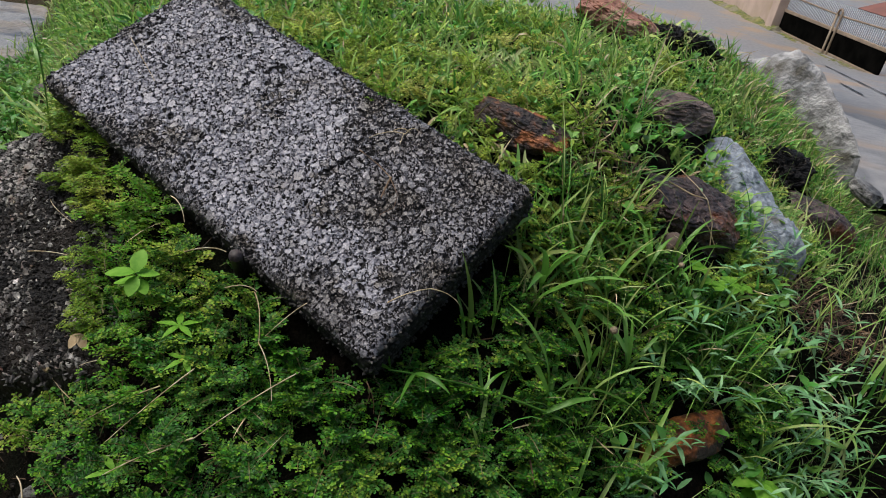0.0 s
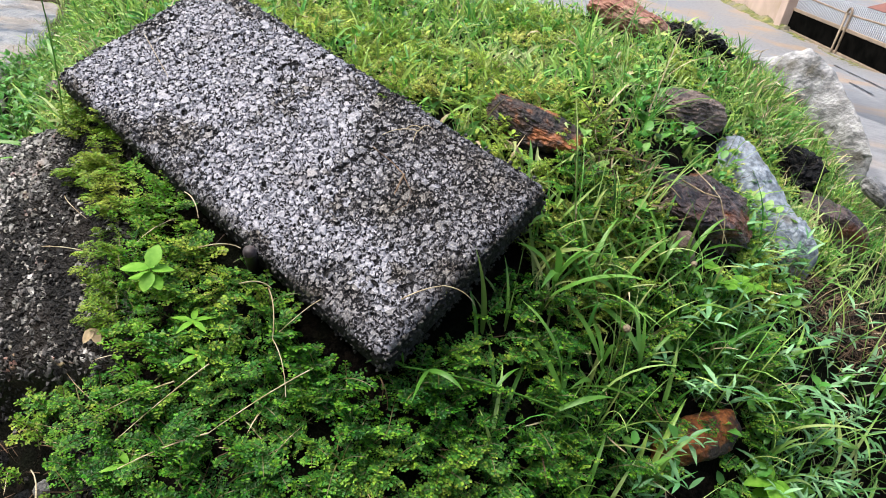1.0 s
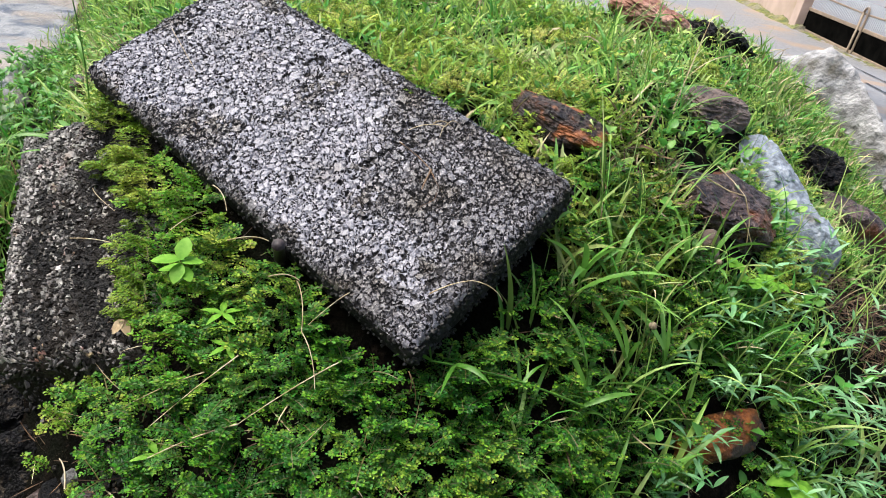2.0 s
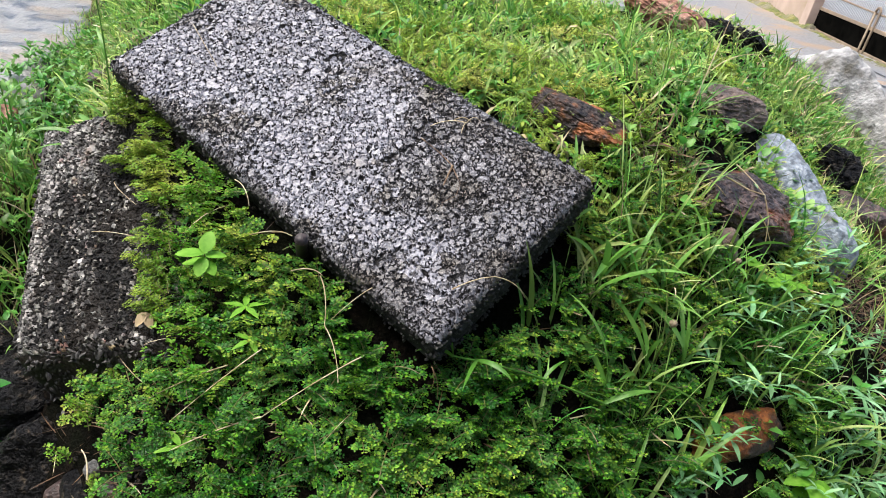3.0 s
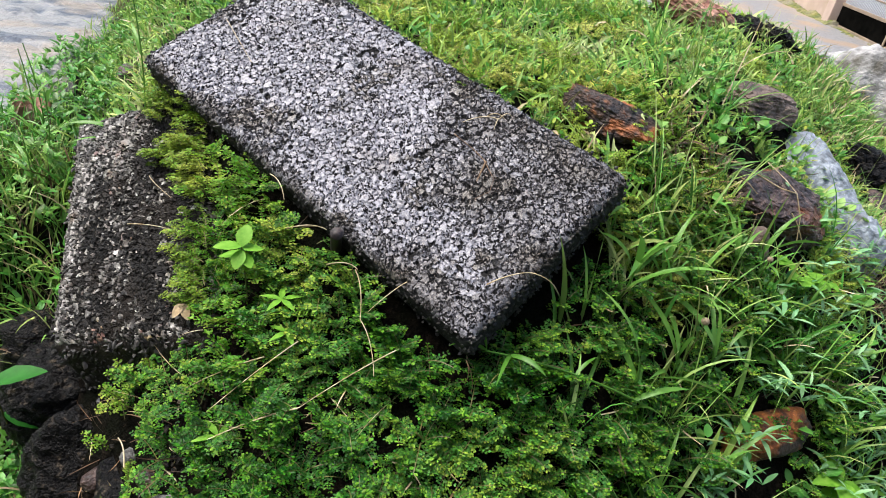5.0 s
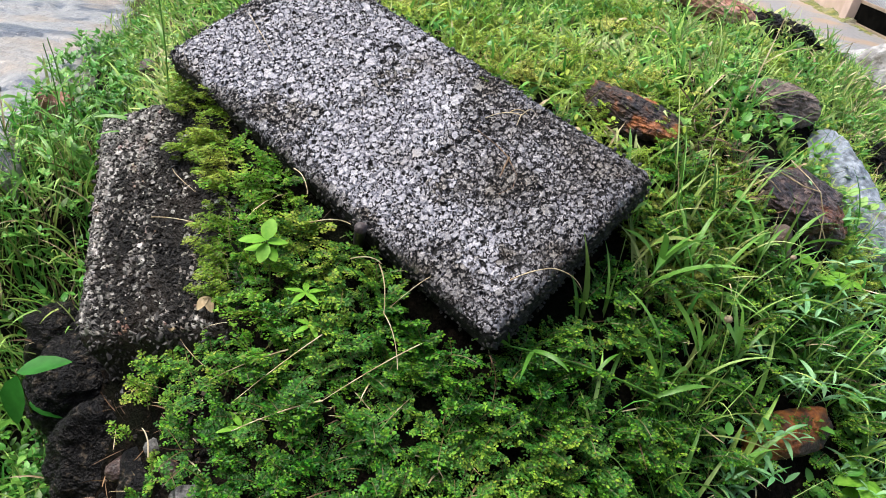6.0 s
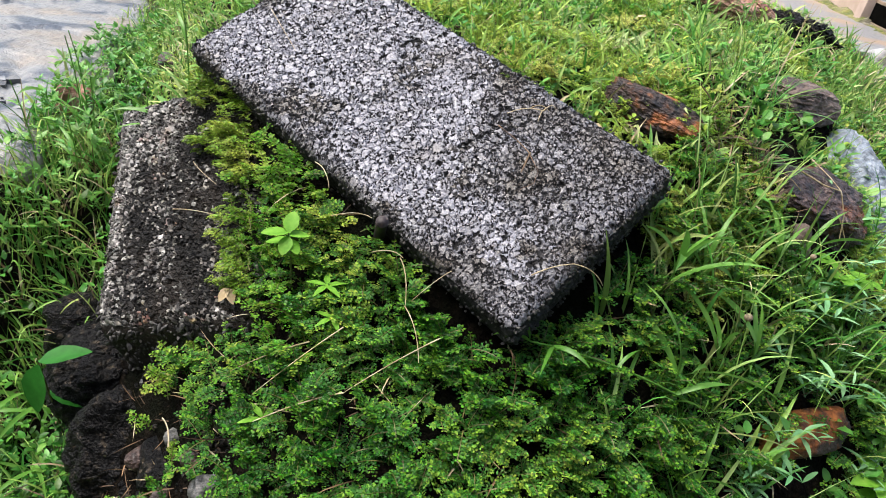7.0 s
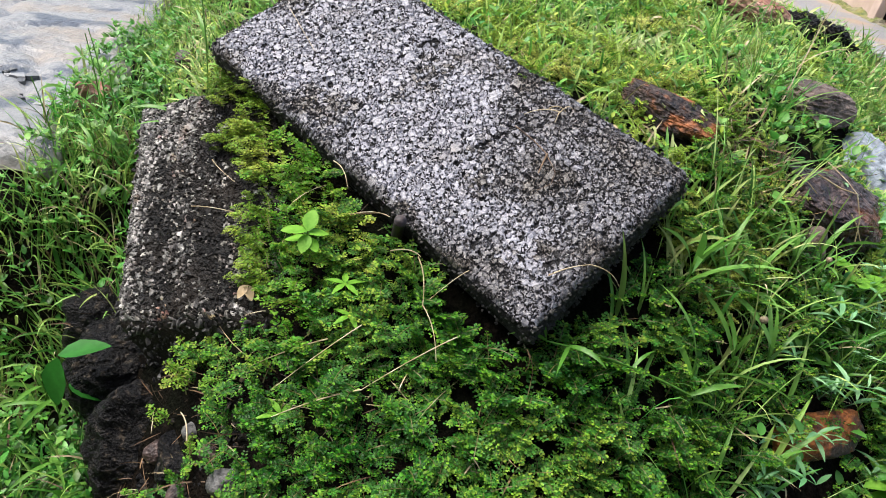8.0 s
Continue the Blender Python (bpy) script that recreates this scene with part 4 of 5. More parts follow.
def sprig(seed, simple=False):
    """A fern-like creeping sprig 1 long: stem, side shoots, rows of tiny paired leaves. Two materials: leaf, tip, stem."""
    r = np.random.default_rng(seed)
    lv, lf = small_leaf()
    if simple:
        lv, lf = np.array([(0, 0, 0), (0.32, 0.6, 0.03), (0, 1.0, -0.08), (-0.32, 0.6, 0.03)]), np.array([(0, 1, 2, 3)])
    u = np.linspace(0, 1, 9)
    bend = r.uniform(0.5, 1.1)
    axis = np.stack([r.normal(0, 0.06) * u, np.cumsum(np.sin(bend * u)) / 9 * 1.0, np.cumsum(np.cos(bend * u)) / 9], -1)
    pieces = []
    def shoot(pts, leaf, top):
        n_ = len(pts)
        for j in range(1, n_):
            d = pts[j] - pts[j - 1]
            d = d / (np.linalg.norm(d) + 1e-9)
            sidev = np.cross(d, [0, -0.5, 1.0])
            sidev /= np.linalg.norm(sidev) + 1e-9
            upv = np.cross(sidev, d)
            for sgn in (-1, 1):
                way = sidev * sgn * 0.85 + d * 0.5 + upv * r.uniform(0.0, 0.24) + r.normal(0, 0.15, 3)
                way /= np.linalg.norm(way)
                xx = np.cross(way, upv + r.normal(0, 0.2, 3))
                xx /= np.linalg.norm(xx) + 1e-9
                zz = np.cross(xx, way)
                size = leaf * r.uniform(0.75, 1.2) * (1.0 if j < n_ - 1 else 0.8)
                v = pts[j] + (lv * size) @ np.stack([xx, way, zz])
                pieces.append((v, lf, 1 if (top and j >= n_ - 2) else 0))
    shoot(axis, 0.108, True)
    for j in range(2, 8):
        for sgn in (-1, 1):
            if r.uniform() < 0.22:
                continue
            out = np.array([sgn * r.uniform(0.7, 1.0), r.uniform(0.1, 0.6), r.uniform(0.2, 0.7)])
            out /= np.linalg.norm(out)
            ln = r.uniform(0.25, 0.45) * (1.15 - j / 10)
            pts = axis[j] + out * ln * np.linspace(0, 1, 5)[:, None] + np.array([0, 0, -0.05]) * (np.linspace(0, 1, 5)[:, None] ** 2)
            shoot(pts, 0.088, r.uniform() < 0.6)
    sv, sf = tube(axis, 0.016, 3, 0.5)
    pieces.append((sv, np.array(sf), 2))
    return gather(pieces)


# creeping mat in front of and beside the slab
x, y, r = sprinkle(30000, -0.9, 0.75, 0.35, 1.7, 31, lambda x, y: (np.random.default_rng(1).uniform(0, 1, len(x)) < creeping(x, y) * np.array([max(0.26, 0.48 + 0.75 * noise.noise((a * 22, b * 22, 9))) for a, b in zip(x, y)])) & free(x, y, 0.004))
kinds = r.integers(0, 7, len(x))
tilt = r.uniform(0.0, 0.95, len(x))
face = r.uniform(0, 6.3, len(x))
size = r.uniform(0.028, 0.068, len(x))
low = np.array([noise.noise((a * 9, b * 9, 6)) for a, b in zip(x, y)])
z = ground_z(x, y) + 0.006 + 0.022 * low
pieces = []
for k in range(7):
    v, f, ix = sprig(100 + k)
    s = kinds == k
    m = s.sum()
    vv, ff = repeat(v, f, turns(-tilt[s], face[s] - np.pi / 2, np.zeros(m)), np.stack([x, y, z], -1)[s], size[s])
    # Far sprigs go yellower; the lighter leaf copies also carry their sunlight.
    painted_sun = slab_ab(x, y)[1][s] + 0.25 * low[s] + r.normal(0, 0.08, m) > 0.36
    pieces.append((vv, ff, np.where(np.repeat(painted_sun, len(ix)), np.tile(np.array([1, 3, 2])[ix], m), np.tile(ix, m))))
v, f, ix = gather(pieces)
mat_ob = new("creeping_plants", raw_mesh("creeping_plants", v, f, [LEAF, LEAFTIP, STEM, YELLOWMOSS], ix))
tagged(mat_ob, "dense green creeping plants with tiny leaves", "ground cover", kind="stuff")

# yellow-green patches of the same plant in the lawn round the slab
def patchy(x, y):
    a, b = slab_ab(x, y)
    p = np.array([noise.noise((u * 5, v * 5, 12)) for u, v in zip(x, y)])
    near = (a > SW) & (a < SW + 0.34) & (b > -0.12) & (b < 0.75)
    return free(x, y, 0.006) & ((near & (p > -0.30)) | ((a > SW) & (y > 0.9) & (y < 1.75) & (x < 0.75) & (p > 0.2)) | ((b > SL_) & (b < SL_ + 0.2) & (a > -0.1) & (p > 0.05)))


x, y, r = sprinkle(12500, -1.0, 0.8, 0.8, 1.75, 33, patchy)
pieces = []
for k in range(4):
    v, f, ix = sprig(300 + k, True)
    s = np.arange(len(x)) % 4 == k
    m = s.sum()
    vv, ff = repeat(v, f, turns(-r.uniform(0.2, 1.1, m), r.uniform(0, 6.3, m), np.zeros(m)), np.stack([x, y, ground_z(x, y) + 0.008], -1)[s], r.uniform(0.02, 0.042, m))
    pieces.append((vv, ff, np.tile(ix, m)))
v, f, ix = gather(pieces)
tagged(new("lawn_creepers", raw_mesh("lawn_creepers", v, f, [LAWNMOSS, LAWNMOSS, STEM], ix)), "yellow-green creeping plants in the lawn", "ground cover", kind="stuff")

# sprigs that hang over the block and the slab's edge
r = np.random.default_rng(77)
n = 260
ba = BW - np.abs(r.normal(0, 0.024, n))
bb = r.uniform(0.02, BL + 0.02, n)
bb[:50] = r.normal(0.325, 0.014, 50)
ba[:50] = BW - r.uniform(0, 0.12, 50)
bb[50:130] = r.uniform(0.40, BL + 0.03, 80)
ba[50:130] = BW - r.uniform(0, 0.13, 80)
at = np.array([B0 + BU * a + BV * (b - SKEW * a) + BN * 0.008 for a, b in zip(ba, bb)])
pieces = []
for k in range(5):
    v, f, ix = sprig(200 + k)
    s = np.arange(n) % 5 == k
    m = s.sum()
    vv, ff = repeat(v, f, turns(-r.uniform(0.6, 1.3, m), r.normal(2.6, 0.5, m) - np.pi / 2, np.zeros(m)), at[s], r.uniform(0.03, 0.055, m))
    pieces.append((vv, ff, np.tile(ix, m)))
v, f, ix = gather(pieces)
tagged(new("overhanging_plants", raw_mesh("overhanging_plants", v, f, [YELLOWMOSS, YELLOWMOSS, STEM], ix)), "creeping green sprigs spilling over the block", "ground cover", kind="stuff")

# short lawn over the crest
x, y, r = sprinkle(60000, -1.5, 1.5, 0.75, 2.6, 41, lambda x, y: free(x, y, 0.006) & lush(x, y) & (creeping(x, y) < 0.5) & (ground_z(x, y) > road_z(x, y) + 0.02) & ((y > 1.0) | (slab_ab(x, y)[0] > SW) | (x > 0.25)) & (y < 2.15 + 0.25 * x + np.clip(-x, 0, 1) * 0.9))
m = len(x)
tuft = np.array([noise.noise((a * 6, b * 6, 2)) for a, b in zip(x, y)])
length = np.clip(0.024 + 0.026 * tuft + r.gamma(2.0, 0.0105, m), 0.014, 0.11)
v, f = blades(x, y, ground_z(x, y) - 0.004, length, np.where(r.uniform(0, 1, m) < 0.45, r.uniform(0.005, 0.009, m), r.uniform(0.0024, 0.005, m)), r.uniform(0, 6.3, m), np.abs(r.normal(0.5, 0.42, m)), np.abs(r.normal(0.9, 0.7, m)), 42, stations=5)
tagged(new("lawn_grass", raw_mesh("lawn_grass", v, f, [LAWN, GRASS, STRAW], np.repeat(np.where(r.uniform(0, 1, m) < 0.055, 2, np.where(r.uniform(0, 1, m) < 0.36, 1, 0)), 8))),
       "short bright green lawn grass with dry blades", "grass", kind="stuff")

# longer grass beside the slab's end and down the bank
def long_grass(name, count, x0, x1, y0, y1, seed, test, lmin, lmax, wmin, wmax, label, mats, share, tufts=0):
    x, y, r = sprinkle(count, x0, x1, y0, y1, seed, test)
    m = len(x)
    if tufts:
        c = r.integers(0, m, tufts)
        pick = r.integers(0, tufts, m)
        x, y = x[c][pick] + r.normal(0, 0.014, m), y[c][pick] + r.normal(0, 0.014, m)
        k = test(x, y)
        x, y = x[k], y[k]
        m = len(x)
    v, f = blades(x, y, ground_z(x, y) - 0.005, r.uniform(lmin, lmax, m), r.uniform(wmin, wmax, m), r.uniform(0, 6.3, m), np.abs(r.normal(0.22, 0.22, m)), np.abs(r.normal(0.85, 0.55, m)), seed + 1, stations=8)
    tagged(new(name, raw_mesh(name, v, f, mats, np.repeat(r.choice(len(mats), m, p=share), 14))), label, "grass", kind="stuff")


right = lambda x, y: free(x, y, 0.005) & (x > 0.02) & (slab_ab(x, y)[1] < 0.05 + 0.1 * (x > 0.2)) & (y > 0.45) & (y < 1.06)
long_grass("long_grass", 430, 0.0, 1.1, 0.45, 1.35, 51, lambda x, y: right(x, y) & lush(x, y) & (slab_ab(x, y)[0] > 0.10), 0.06, 0.17, 0.0045, 0.0095, "long arching bright green grass blades", [GRASS, LAWN, STRAW], [0.52, 0.48, 0.0], tufts=90)
long_grass("upright_grass", 620, 0.12, 0.62, 0.74, 1.16, 59, lambda x, y: free(x, y, 0.008) & (slab_ab(x, y)[0] > 0.22) & (y > 0.72 + 0.28 * x) & (y < 1.01), 0.06, 0.14, 0.003, 0.0068, "upright bright green grass beside the rocks", [GRASS, LAWN, STRAW], [0.45, 0.5, 0.05], tufts=110)
long_grass("wiry_grass", 900, 0.12, 1.2, 0.5, 1.5, 57, lambda x, y: free(x, y, 0.005) & (x > 0.16), 0.10, 0.24, 0.0014, 0.003, "thin wiry grass stalks crossing one another", [GRASS, LAWN, STRAW], [0.46, 0.48, 0.06], tufts=300)
bank = lambda x, y: free(x, y, 0.0) & (block_ab(x, y)[0] < -0.005) & (x > -1.6)
long_grass("bank_grass", 19000, -1.7, -0.7, 0.4, 2.2, 61, lambda x, y: bank(x, y) & (x < -0.72) & (y < 1.25), 0.04, 0.15, 0.0022, 0.0058, "tangled green grass on the bank beside the paving", [GRASS, LAWN, STRAW, BROWNLEAF], [0.44, 0.40, 0.09, 0.07], tufts=3000)
long_grass("bank_blades", 700, -1.5, -0.72, 0.5, 1.5, 67, lambda x, y: bank(x, y) & (x < -0.74), 0.06, 0.14, 0.006, 0.011, "broad green grass blades on the bank", [GRASS, LAWN], [0.6, 0.4], tufts=350)
long_grass("fine_grass", 4800, 0.1, 1.5, 0.5, 2.0, 71, lambda x, y: free(x, y, 0.005) & lush(x, y) & (x > 0.30 + 0.35 * (y - 0.9)) & ((x < 0.80) | (y > 1.35)) & (creeping(x, y) < 0.4), 0.02, 0.075, 0.002, 0.0048, "fine tangled green grass on the far slope", [GRASS, LAWN, STRAW], [0.5, 0.38, 0.12], tufts=900)

long_grass("kerb_grass", 1900, 0.72, 1.3, 1.72, 2.16, 75, lambda x, y: free(x, y, 0.0) & (y < 2.62 - 0.5 * x), 0.035, 0.11, 0.002, 0.006, "thin green grass in front of the white boulder", [GRASS, LAWN, STRAW], [0.5, 0.3, 0.2], tufts=420)


long_grass("verge_grass", 9000, -2.3, -0.6, 1.1, 3.4, 65, lambda x, y: free(x, y, 0.0) & (x > -1.13 - 0.42 * (y - 1.0)), 0.03, 0.085, 0.0025, 0.005, "short dense grass along the worn paving", [GRASS, LAWN, STRAW], [0.4, 0.5, 0.1], tufts=900)


# broad-leaved weeds
def weeds(name, count, x0, x1, y0, y1, seed, test, size, mat, label, per=5, width=0.6, rise=0.03, tilt=(0.5, 1.17), point=0.0, category="weed"):
    x, y, r = sprinkle(count, x0, x1, y0, y1, seed, test)
    m = len(x)
    lv, lf = leaf_shape(width, 0.25, 0.25, point)
    px, py = np.repeat(x, per) + r.normal(0, 0.006, m * per), np.repeat(y, per) + r.normal(0, 0.006, m * per)
    pz = np.repeat(ground_z(x, y) + r.uniform(0.3, 1, m) * rise, per) + r.normal(0, 0.004, m * per)
    k = m * per
    v, f = repeat(lv, lf, turns(np.pi / 2 - r.uniform(*tilt, k), r.uniform(0, 6.3, k), np.zeros(k)), np.stack([px, py, pz], -1), r.uniform(*size, k))
    tagged(new(name, raw_mesh(name, v, f, [mat], smooth=True)), label, category, kind="stuff")


weeds("broadleaf_weeds", 800, -1.5, 1.4, 0.95, 2.3, 81, lambda x, y: free(x, y, 0.01) & lush(x, y) & (creeping(x, y) < 0.3) & (ground_z(x, y) > road_z(x, y) + 0.02), (0.008, 0.022), GRASS, "small broad-leaved green weeds in the lawn", 5, 0.62, 0.045)
weeds("lawn_weeds", 1500, -1.2, 1.3, 0.95, 2.2, 83, lambda x, y: free(x, y, 0.01) & lush(x, y) & (creeping(x, y) < 0.3) & (ground_z(x, y) > road_z(x, y) + 0.02), (0.007, 0.017), LAWNMOSS, "tiny yellow-green leafy weeds in the lawn", 6, 0.45, 0.035, tilt=(0.6, 1.4))
weeds("slope_weeds", 520, 0.2, 1.3, 0.5, 1.4, 91, lambda x, y: free(x, y, 0.01) & lush(x, y) & (x > 0.28) & (x < 0.82), (0.012, 0.028), GRASS, "round-leaved green weeds among the grass", 5, 0.68, 0.05)
weeds("foot_weeds", 150, -1.02, -0.74, 0.52, 0.74, 97, lambda x, y: (x < -0.70 - 0.3 * (y - 0.5)) & (y < 0.735), (0.010, 0.020), LEAF, "round-leaved green weeds at the mound foot", 6, 0.6, 0.09)
weeds("bank_weeds", 1500, -1.6, -0.72, 0.55, 1.9, 95, lambda x, y: bank(x, y), (0.012, 0.028), GRASS, "broad green weed leaves on the bank", 5, 0.5, 0.09, point=0.6)


# blue-green narrow-leaved shoots at the foot of the slope
x, y, r = sprinkle(330, 0.18, 0.95, 0.5, 1.2, 111, lambda x, y: free(x, y, 0.0) & lush(x, y) & (x > 0.3 + 0.25 * (y - 0.6)))
lv, lf = leaf_shape(0.20, 0.35, 0.35, 0.3)
pieces = []
for a, b in zip(x, y):
    az, ln = r.uniform(0, 6.3), r.uniform(0.05, 0.12)
    u = np.linspace(0, 1, 6)[:, None]
    pts = np.array([a, b, float(ground_z(a, b))]) + u * ln * np.array([[0.5 * math.cos(az), 0.5 * math.sin(az), 0.85]]) + np.array([[0.3 * math.cos(az), 0.3 * math.sin(az), -0.2]]) * ln * u ** 2
    tv, tf = tube(pts, 0.0009, 4, 0.6)
    pieces.append((tv, np.array(tf), 0))
    k = 7
    j = r.integers(1, 6, k)
    vv, ff = repeat(lv, lf, turns(np.pi / 2 - r.uniform(0.5, 1.4, k), r.uniform(0, 6.3, k), np.zeros(k)), pts[j], r.uniform(0.016, 0.044, k))
    pieces.append((vv, ff, 0))
v, f, ix = gather(pieces)
tagged(new("pale_shoots", raw_mesh("pale_shoots", v, f, [BLUEGRASS], smooth=True)), "blue-green narrow-leaved weed shoots with dew", "weed", kind="stuff")

# small broken stones at the mound foot
x, y, r = sprinkle(1500, -0.95, -0.36, 0.42, 0.90, 131, lambda x, y: (creeping(x, y) < 0.5) & (ground_z(x, y) > -0.18))
pieces = []
for k in range(6):
    s = np.arange(len(x)) % 6 == k
    m = s.sum()
    cv, cf = shapes[k]
    vv, ff = repeat(cv * np.array([1, 1, 1.6]), cf, turns(r.uniform(0, 3, m), r.uniform(0, 6.3, m), r.uniform(0, 6.3, m)), np.stack([x, y, ground_z(x, y) + 0.004], -1)[s], r.gamma(1.6, 0.0024, m) + 0.002)
    pieces.append((vv, ff, np.repeat(r.choice(3, m, p=[0.94, 0.03, 0.03]), len(cf))))
v, f, ix = gather(pieces)
tagged(new("rubble_gravel", raw_mesh("rubble_gravel", v, f, [BLACKSTONE, BROWNROCK, GREYSTONE], ix)), "dark broken stones and grit on the soil", "gravel", kind="stuff")

# brown stems and rotting leaves at the mound foot
x, y, r = sprinkle(170, -0.66, -0.36, 0.46, 0.68, 151, lambda x, y: creeping(x, y) < 0.9)
m = len(x)
v, f = blades(x, y, ground_z(x, y) + r.uniform(0.004, 0.02, m), r.uniform(0.02, 0.06, m), r.uniform(0.0010, 0.0028, m), r.uniform(0, 6.3, m), r.uniform(1.1, 1.7, m), r.normal(0, 0.3, m), 152, stations=5)
tagged(new("foot_litter", raw_mesh("foot_litter", v, f, [BROWNLEAF, STRAW], np.repeat(np.where(r.uniform(0, 1, m) < 0.2, 1, 0), 8))), "rotting brown stems and leaves at the mound foot", "litter", kind="stuff")

# dead litter on the soil
x, y, r = sprinkle(1500, -0.9, 1.2, 0.45, 1.5, 121, lambda x, y: free(x, y, 0.0))
m = len(x)
v, f = blades(x, y, ground_z(x, y) + 0.004, r.uniform(0.02, 0.09, m), r.uniform(0.0012, 0.003, m), r.uniform(0, 6.3, m), r.uniform(1.2, 1.6, m), r.normal(0, 0.3, m), 122, stations=5)
tagged(new("dry_litter", raw_mesh("dry_litter", v, f, [STRAW, BROWNLEAF], np.repeat(r.integers(0, 2, m), 8))), "dry brown and straw-coloured stems on the soil", "litter", kind="stuff")

x, y, r = sprinkle(3000, 0.5, 1.12, 1.0, 1.42, 141, lambda x, y: ~lush(x, y))
m = len(x)
v, f = blades(x, y, ground_z(x, y) + r.uniform(0.0, 0.022, m), r.uniform(0.02, 0.08, m), r.uniform(0.0010, 0.0026, m), r.uniform(0, 6.3, m), r.uniform(1.0, 1.7, m), r.normal(0, 0.4, m), 142, stations=5)
tagged(new("brown_thatch", raw_mesh("brown_thatch", v, f, [BROWNLEAF, STRAW], np.repeat(np.where(r.uniform(0, 1, m) < 0.03, 1, 0), 8))), "dead brown grass thatch on the bare slope", "litter", kind="stuff")


# ---- single plants and dry stems ----
def leafy(name, at, leaves, mat, label, stem_top, shape=(0.6, 0.2, 0.15, 0.3), stem_r=0.0012):
    """A plant with its stem and separate leaves: leaf rows of (height share, azimuth, tilt, size)."""
    ob = new(name)
    ob.location = at
    tagged(ob, label, "plant")
    top = Vector(stem_top)
    u = np.linspace(0, 1, 7)[:, None]
    pts = u * np.array(top)[None] + (u * (1 - u)) * np.array([[0.01, -0.006, 0]])
    tv, tf = tube(pts, stem_r, 6, 0.7)
    st = new("stem", raw_mesh("stem", tv, tf, [STEM], smooth=True))
    st.parent = ob
    lv, lf = leaf_shape(*shape)
    for h, az, tilt, size in leaves:
        p = np.array(top) * h
        lo = new("leaf", raw_mesh("leaf", lv * size, lf, [mat], smooth=True))
        lo.parent = ob
        lo.matrix_local = Matrix.Translation(p) @ Matrix.Rotation(az, 4, "Z") @ Matrix.Rotation(tilt, 4, "X")
    return ob


leafy("seedling", (-0.385, 0.695, 0.41), [(1, 0.1, 0.7, 0.034), (1, 1.9, 0.1, 0.036), (0.97, -1.2, 0.1, 0.028), (0.95, 3.2, -0.4, 0.030), (0.85, 1.3, -0.2, 0.040), (0.9, -2.3, -0.2, 0.028)], SEEDLING, "seedling with five smooth bright green leaves", (0.0, -0.016, 0.105), (0.66, 0.15, 0.12, 0.0))
leafy("star_weed", (-0.318, 0.655, 0.405), [(1, k * 1.26 + 0.3, 0.15, 0.030) for k in range(5)], SEEDLING, "small weed with a star of narrow green leaves", (0.0, -0.005, 0.06), (0.32, 0.2, 0.2, 0.7))
leafy("star_weed", (-0.298, 0.622, 0.385), [(1, k * 1.26, 0.1, 0.028) for k in range(5)], SEEDLING, "small weed with a star of narrow green leaves", (0.0, -0.005, 0.055), (0.32, 0.2, 0.2, 0.7))
leafy("star_weed", (-0.36, 0.545, 0.26), [(1, k * 1.26 + 0.9, 0.2, 0.035) for k in range(5)], SEEDLING, "small weed with a star of narrow green leaves", (0.0, -0.005, 0.05), (0.28, 0.2, 0.2, 0.7))
leafy("broadleaf_plant", (-0.822, 0.70, -0.045), [(1, -1.1, 0.35, 0.085), (0.97, 3.0, -1.15, 0.098), (0.6, -1.35, -0.25, 0.075), (0.45, -0.9, -0.15, 0.055)], DARKLEAF, "young plant with broad pointed dark green leaves", (-0.008, -0.01, 0.182), (0.55, 0.2, 0.2, 0.4), 0.0018)


def straw(name, points, radius, mat, label, flat=1.0):
    tv, tf = tube(points, radius * 0.7, 5, 0.6)
    ob = new(name, raw_mesh(name, tv, tf, [mat], smooth=True))
    return tagged(ob, label, "straw", group="dry straws")


def on_slab(a, b, up=0.0065):
    return np.array(S0 + SU * a + SV * b + SN * up)


def bent(p, q, lift=(0, 0, 0), n=8):
    u = np.linspace(0, 1, n)[:, None]
    return np.asarray(p) * (1 - u) + np.asarray(q) * u + 4 * u * (1 - u) * np.asarray(lift)[None]


straw("dry_stalk", [on_slab(*p) for p in ((0.236, 0.24), (0.232, 0.199), (0.226, 0.172), (0.208, 0.138), (0.188, 0.128), (0.166, 0.135))], 0.0013, BROWNLEAF, "thin brown curled stalk lying on the slab")
straw("dry_stalk", [on_slab(*p) for p in ((0.226, 0.168), (0.21, 0.162), (0.19, 0.154))], 0.0024, BROWNLEAF, "flat brown dry leaf strip on the slab")
for p, q in (((0.301, 0.208), (0.262, 0.246)), ((0.301, 0.208), (0.28, 0.200)), ((0.301, 0.208), (0.318, 0.198)), ((0.295, 0.226), (0.307, 0.202))):
    straw("dry_straw", bent(on_slab(*p), on_slab(*q), (0, 0, 0.006)), 0.0012, STRAW, "pale dry grass straw on the slab edge")
straw("dry_straw", bent(on_slab(0.179, 0.739), on_slab(0.138, 0.612)), 0.0009, STRAW, "thin pale straw lying along the slab")
straw("dry_straw", bent(on_slab(0.073, 0.033), on_slab(0.122, 0.004), (0, 0, 0.004)), 0.0014, STRAW, "pale dry straw reaching over the slab end")
straw("dry_straw", bent(on_slab(0.122, 0.004), on_slab(0.135, -0.035, -0.02), (0.004, 0, 0.006)), 0.0010, STRAW, "pale dry straw reaching over the slab end")
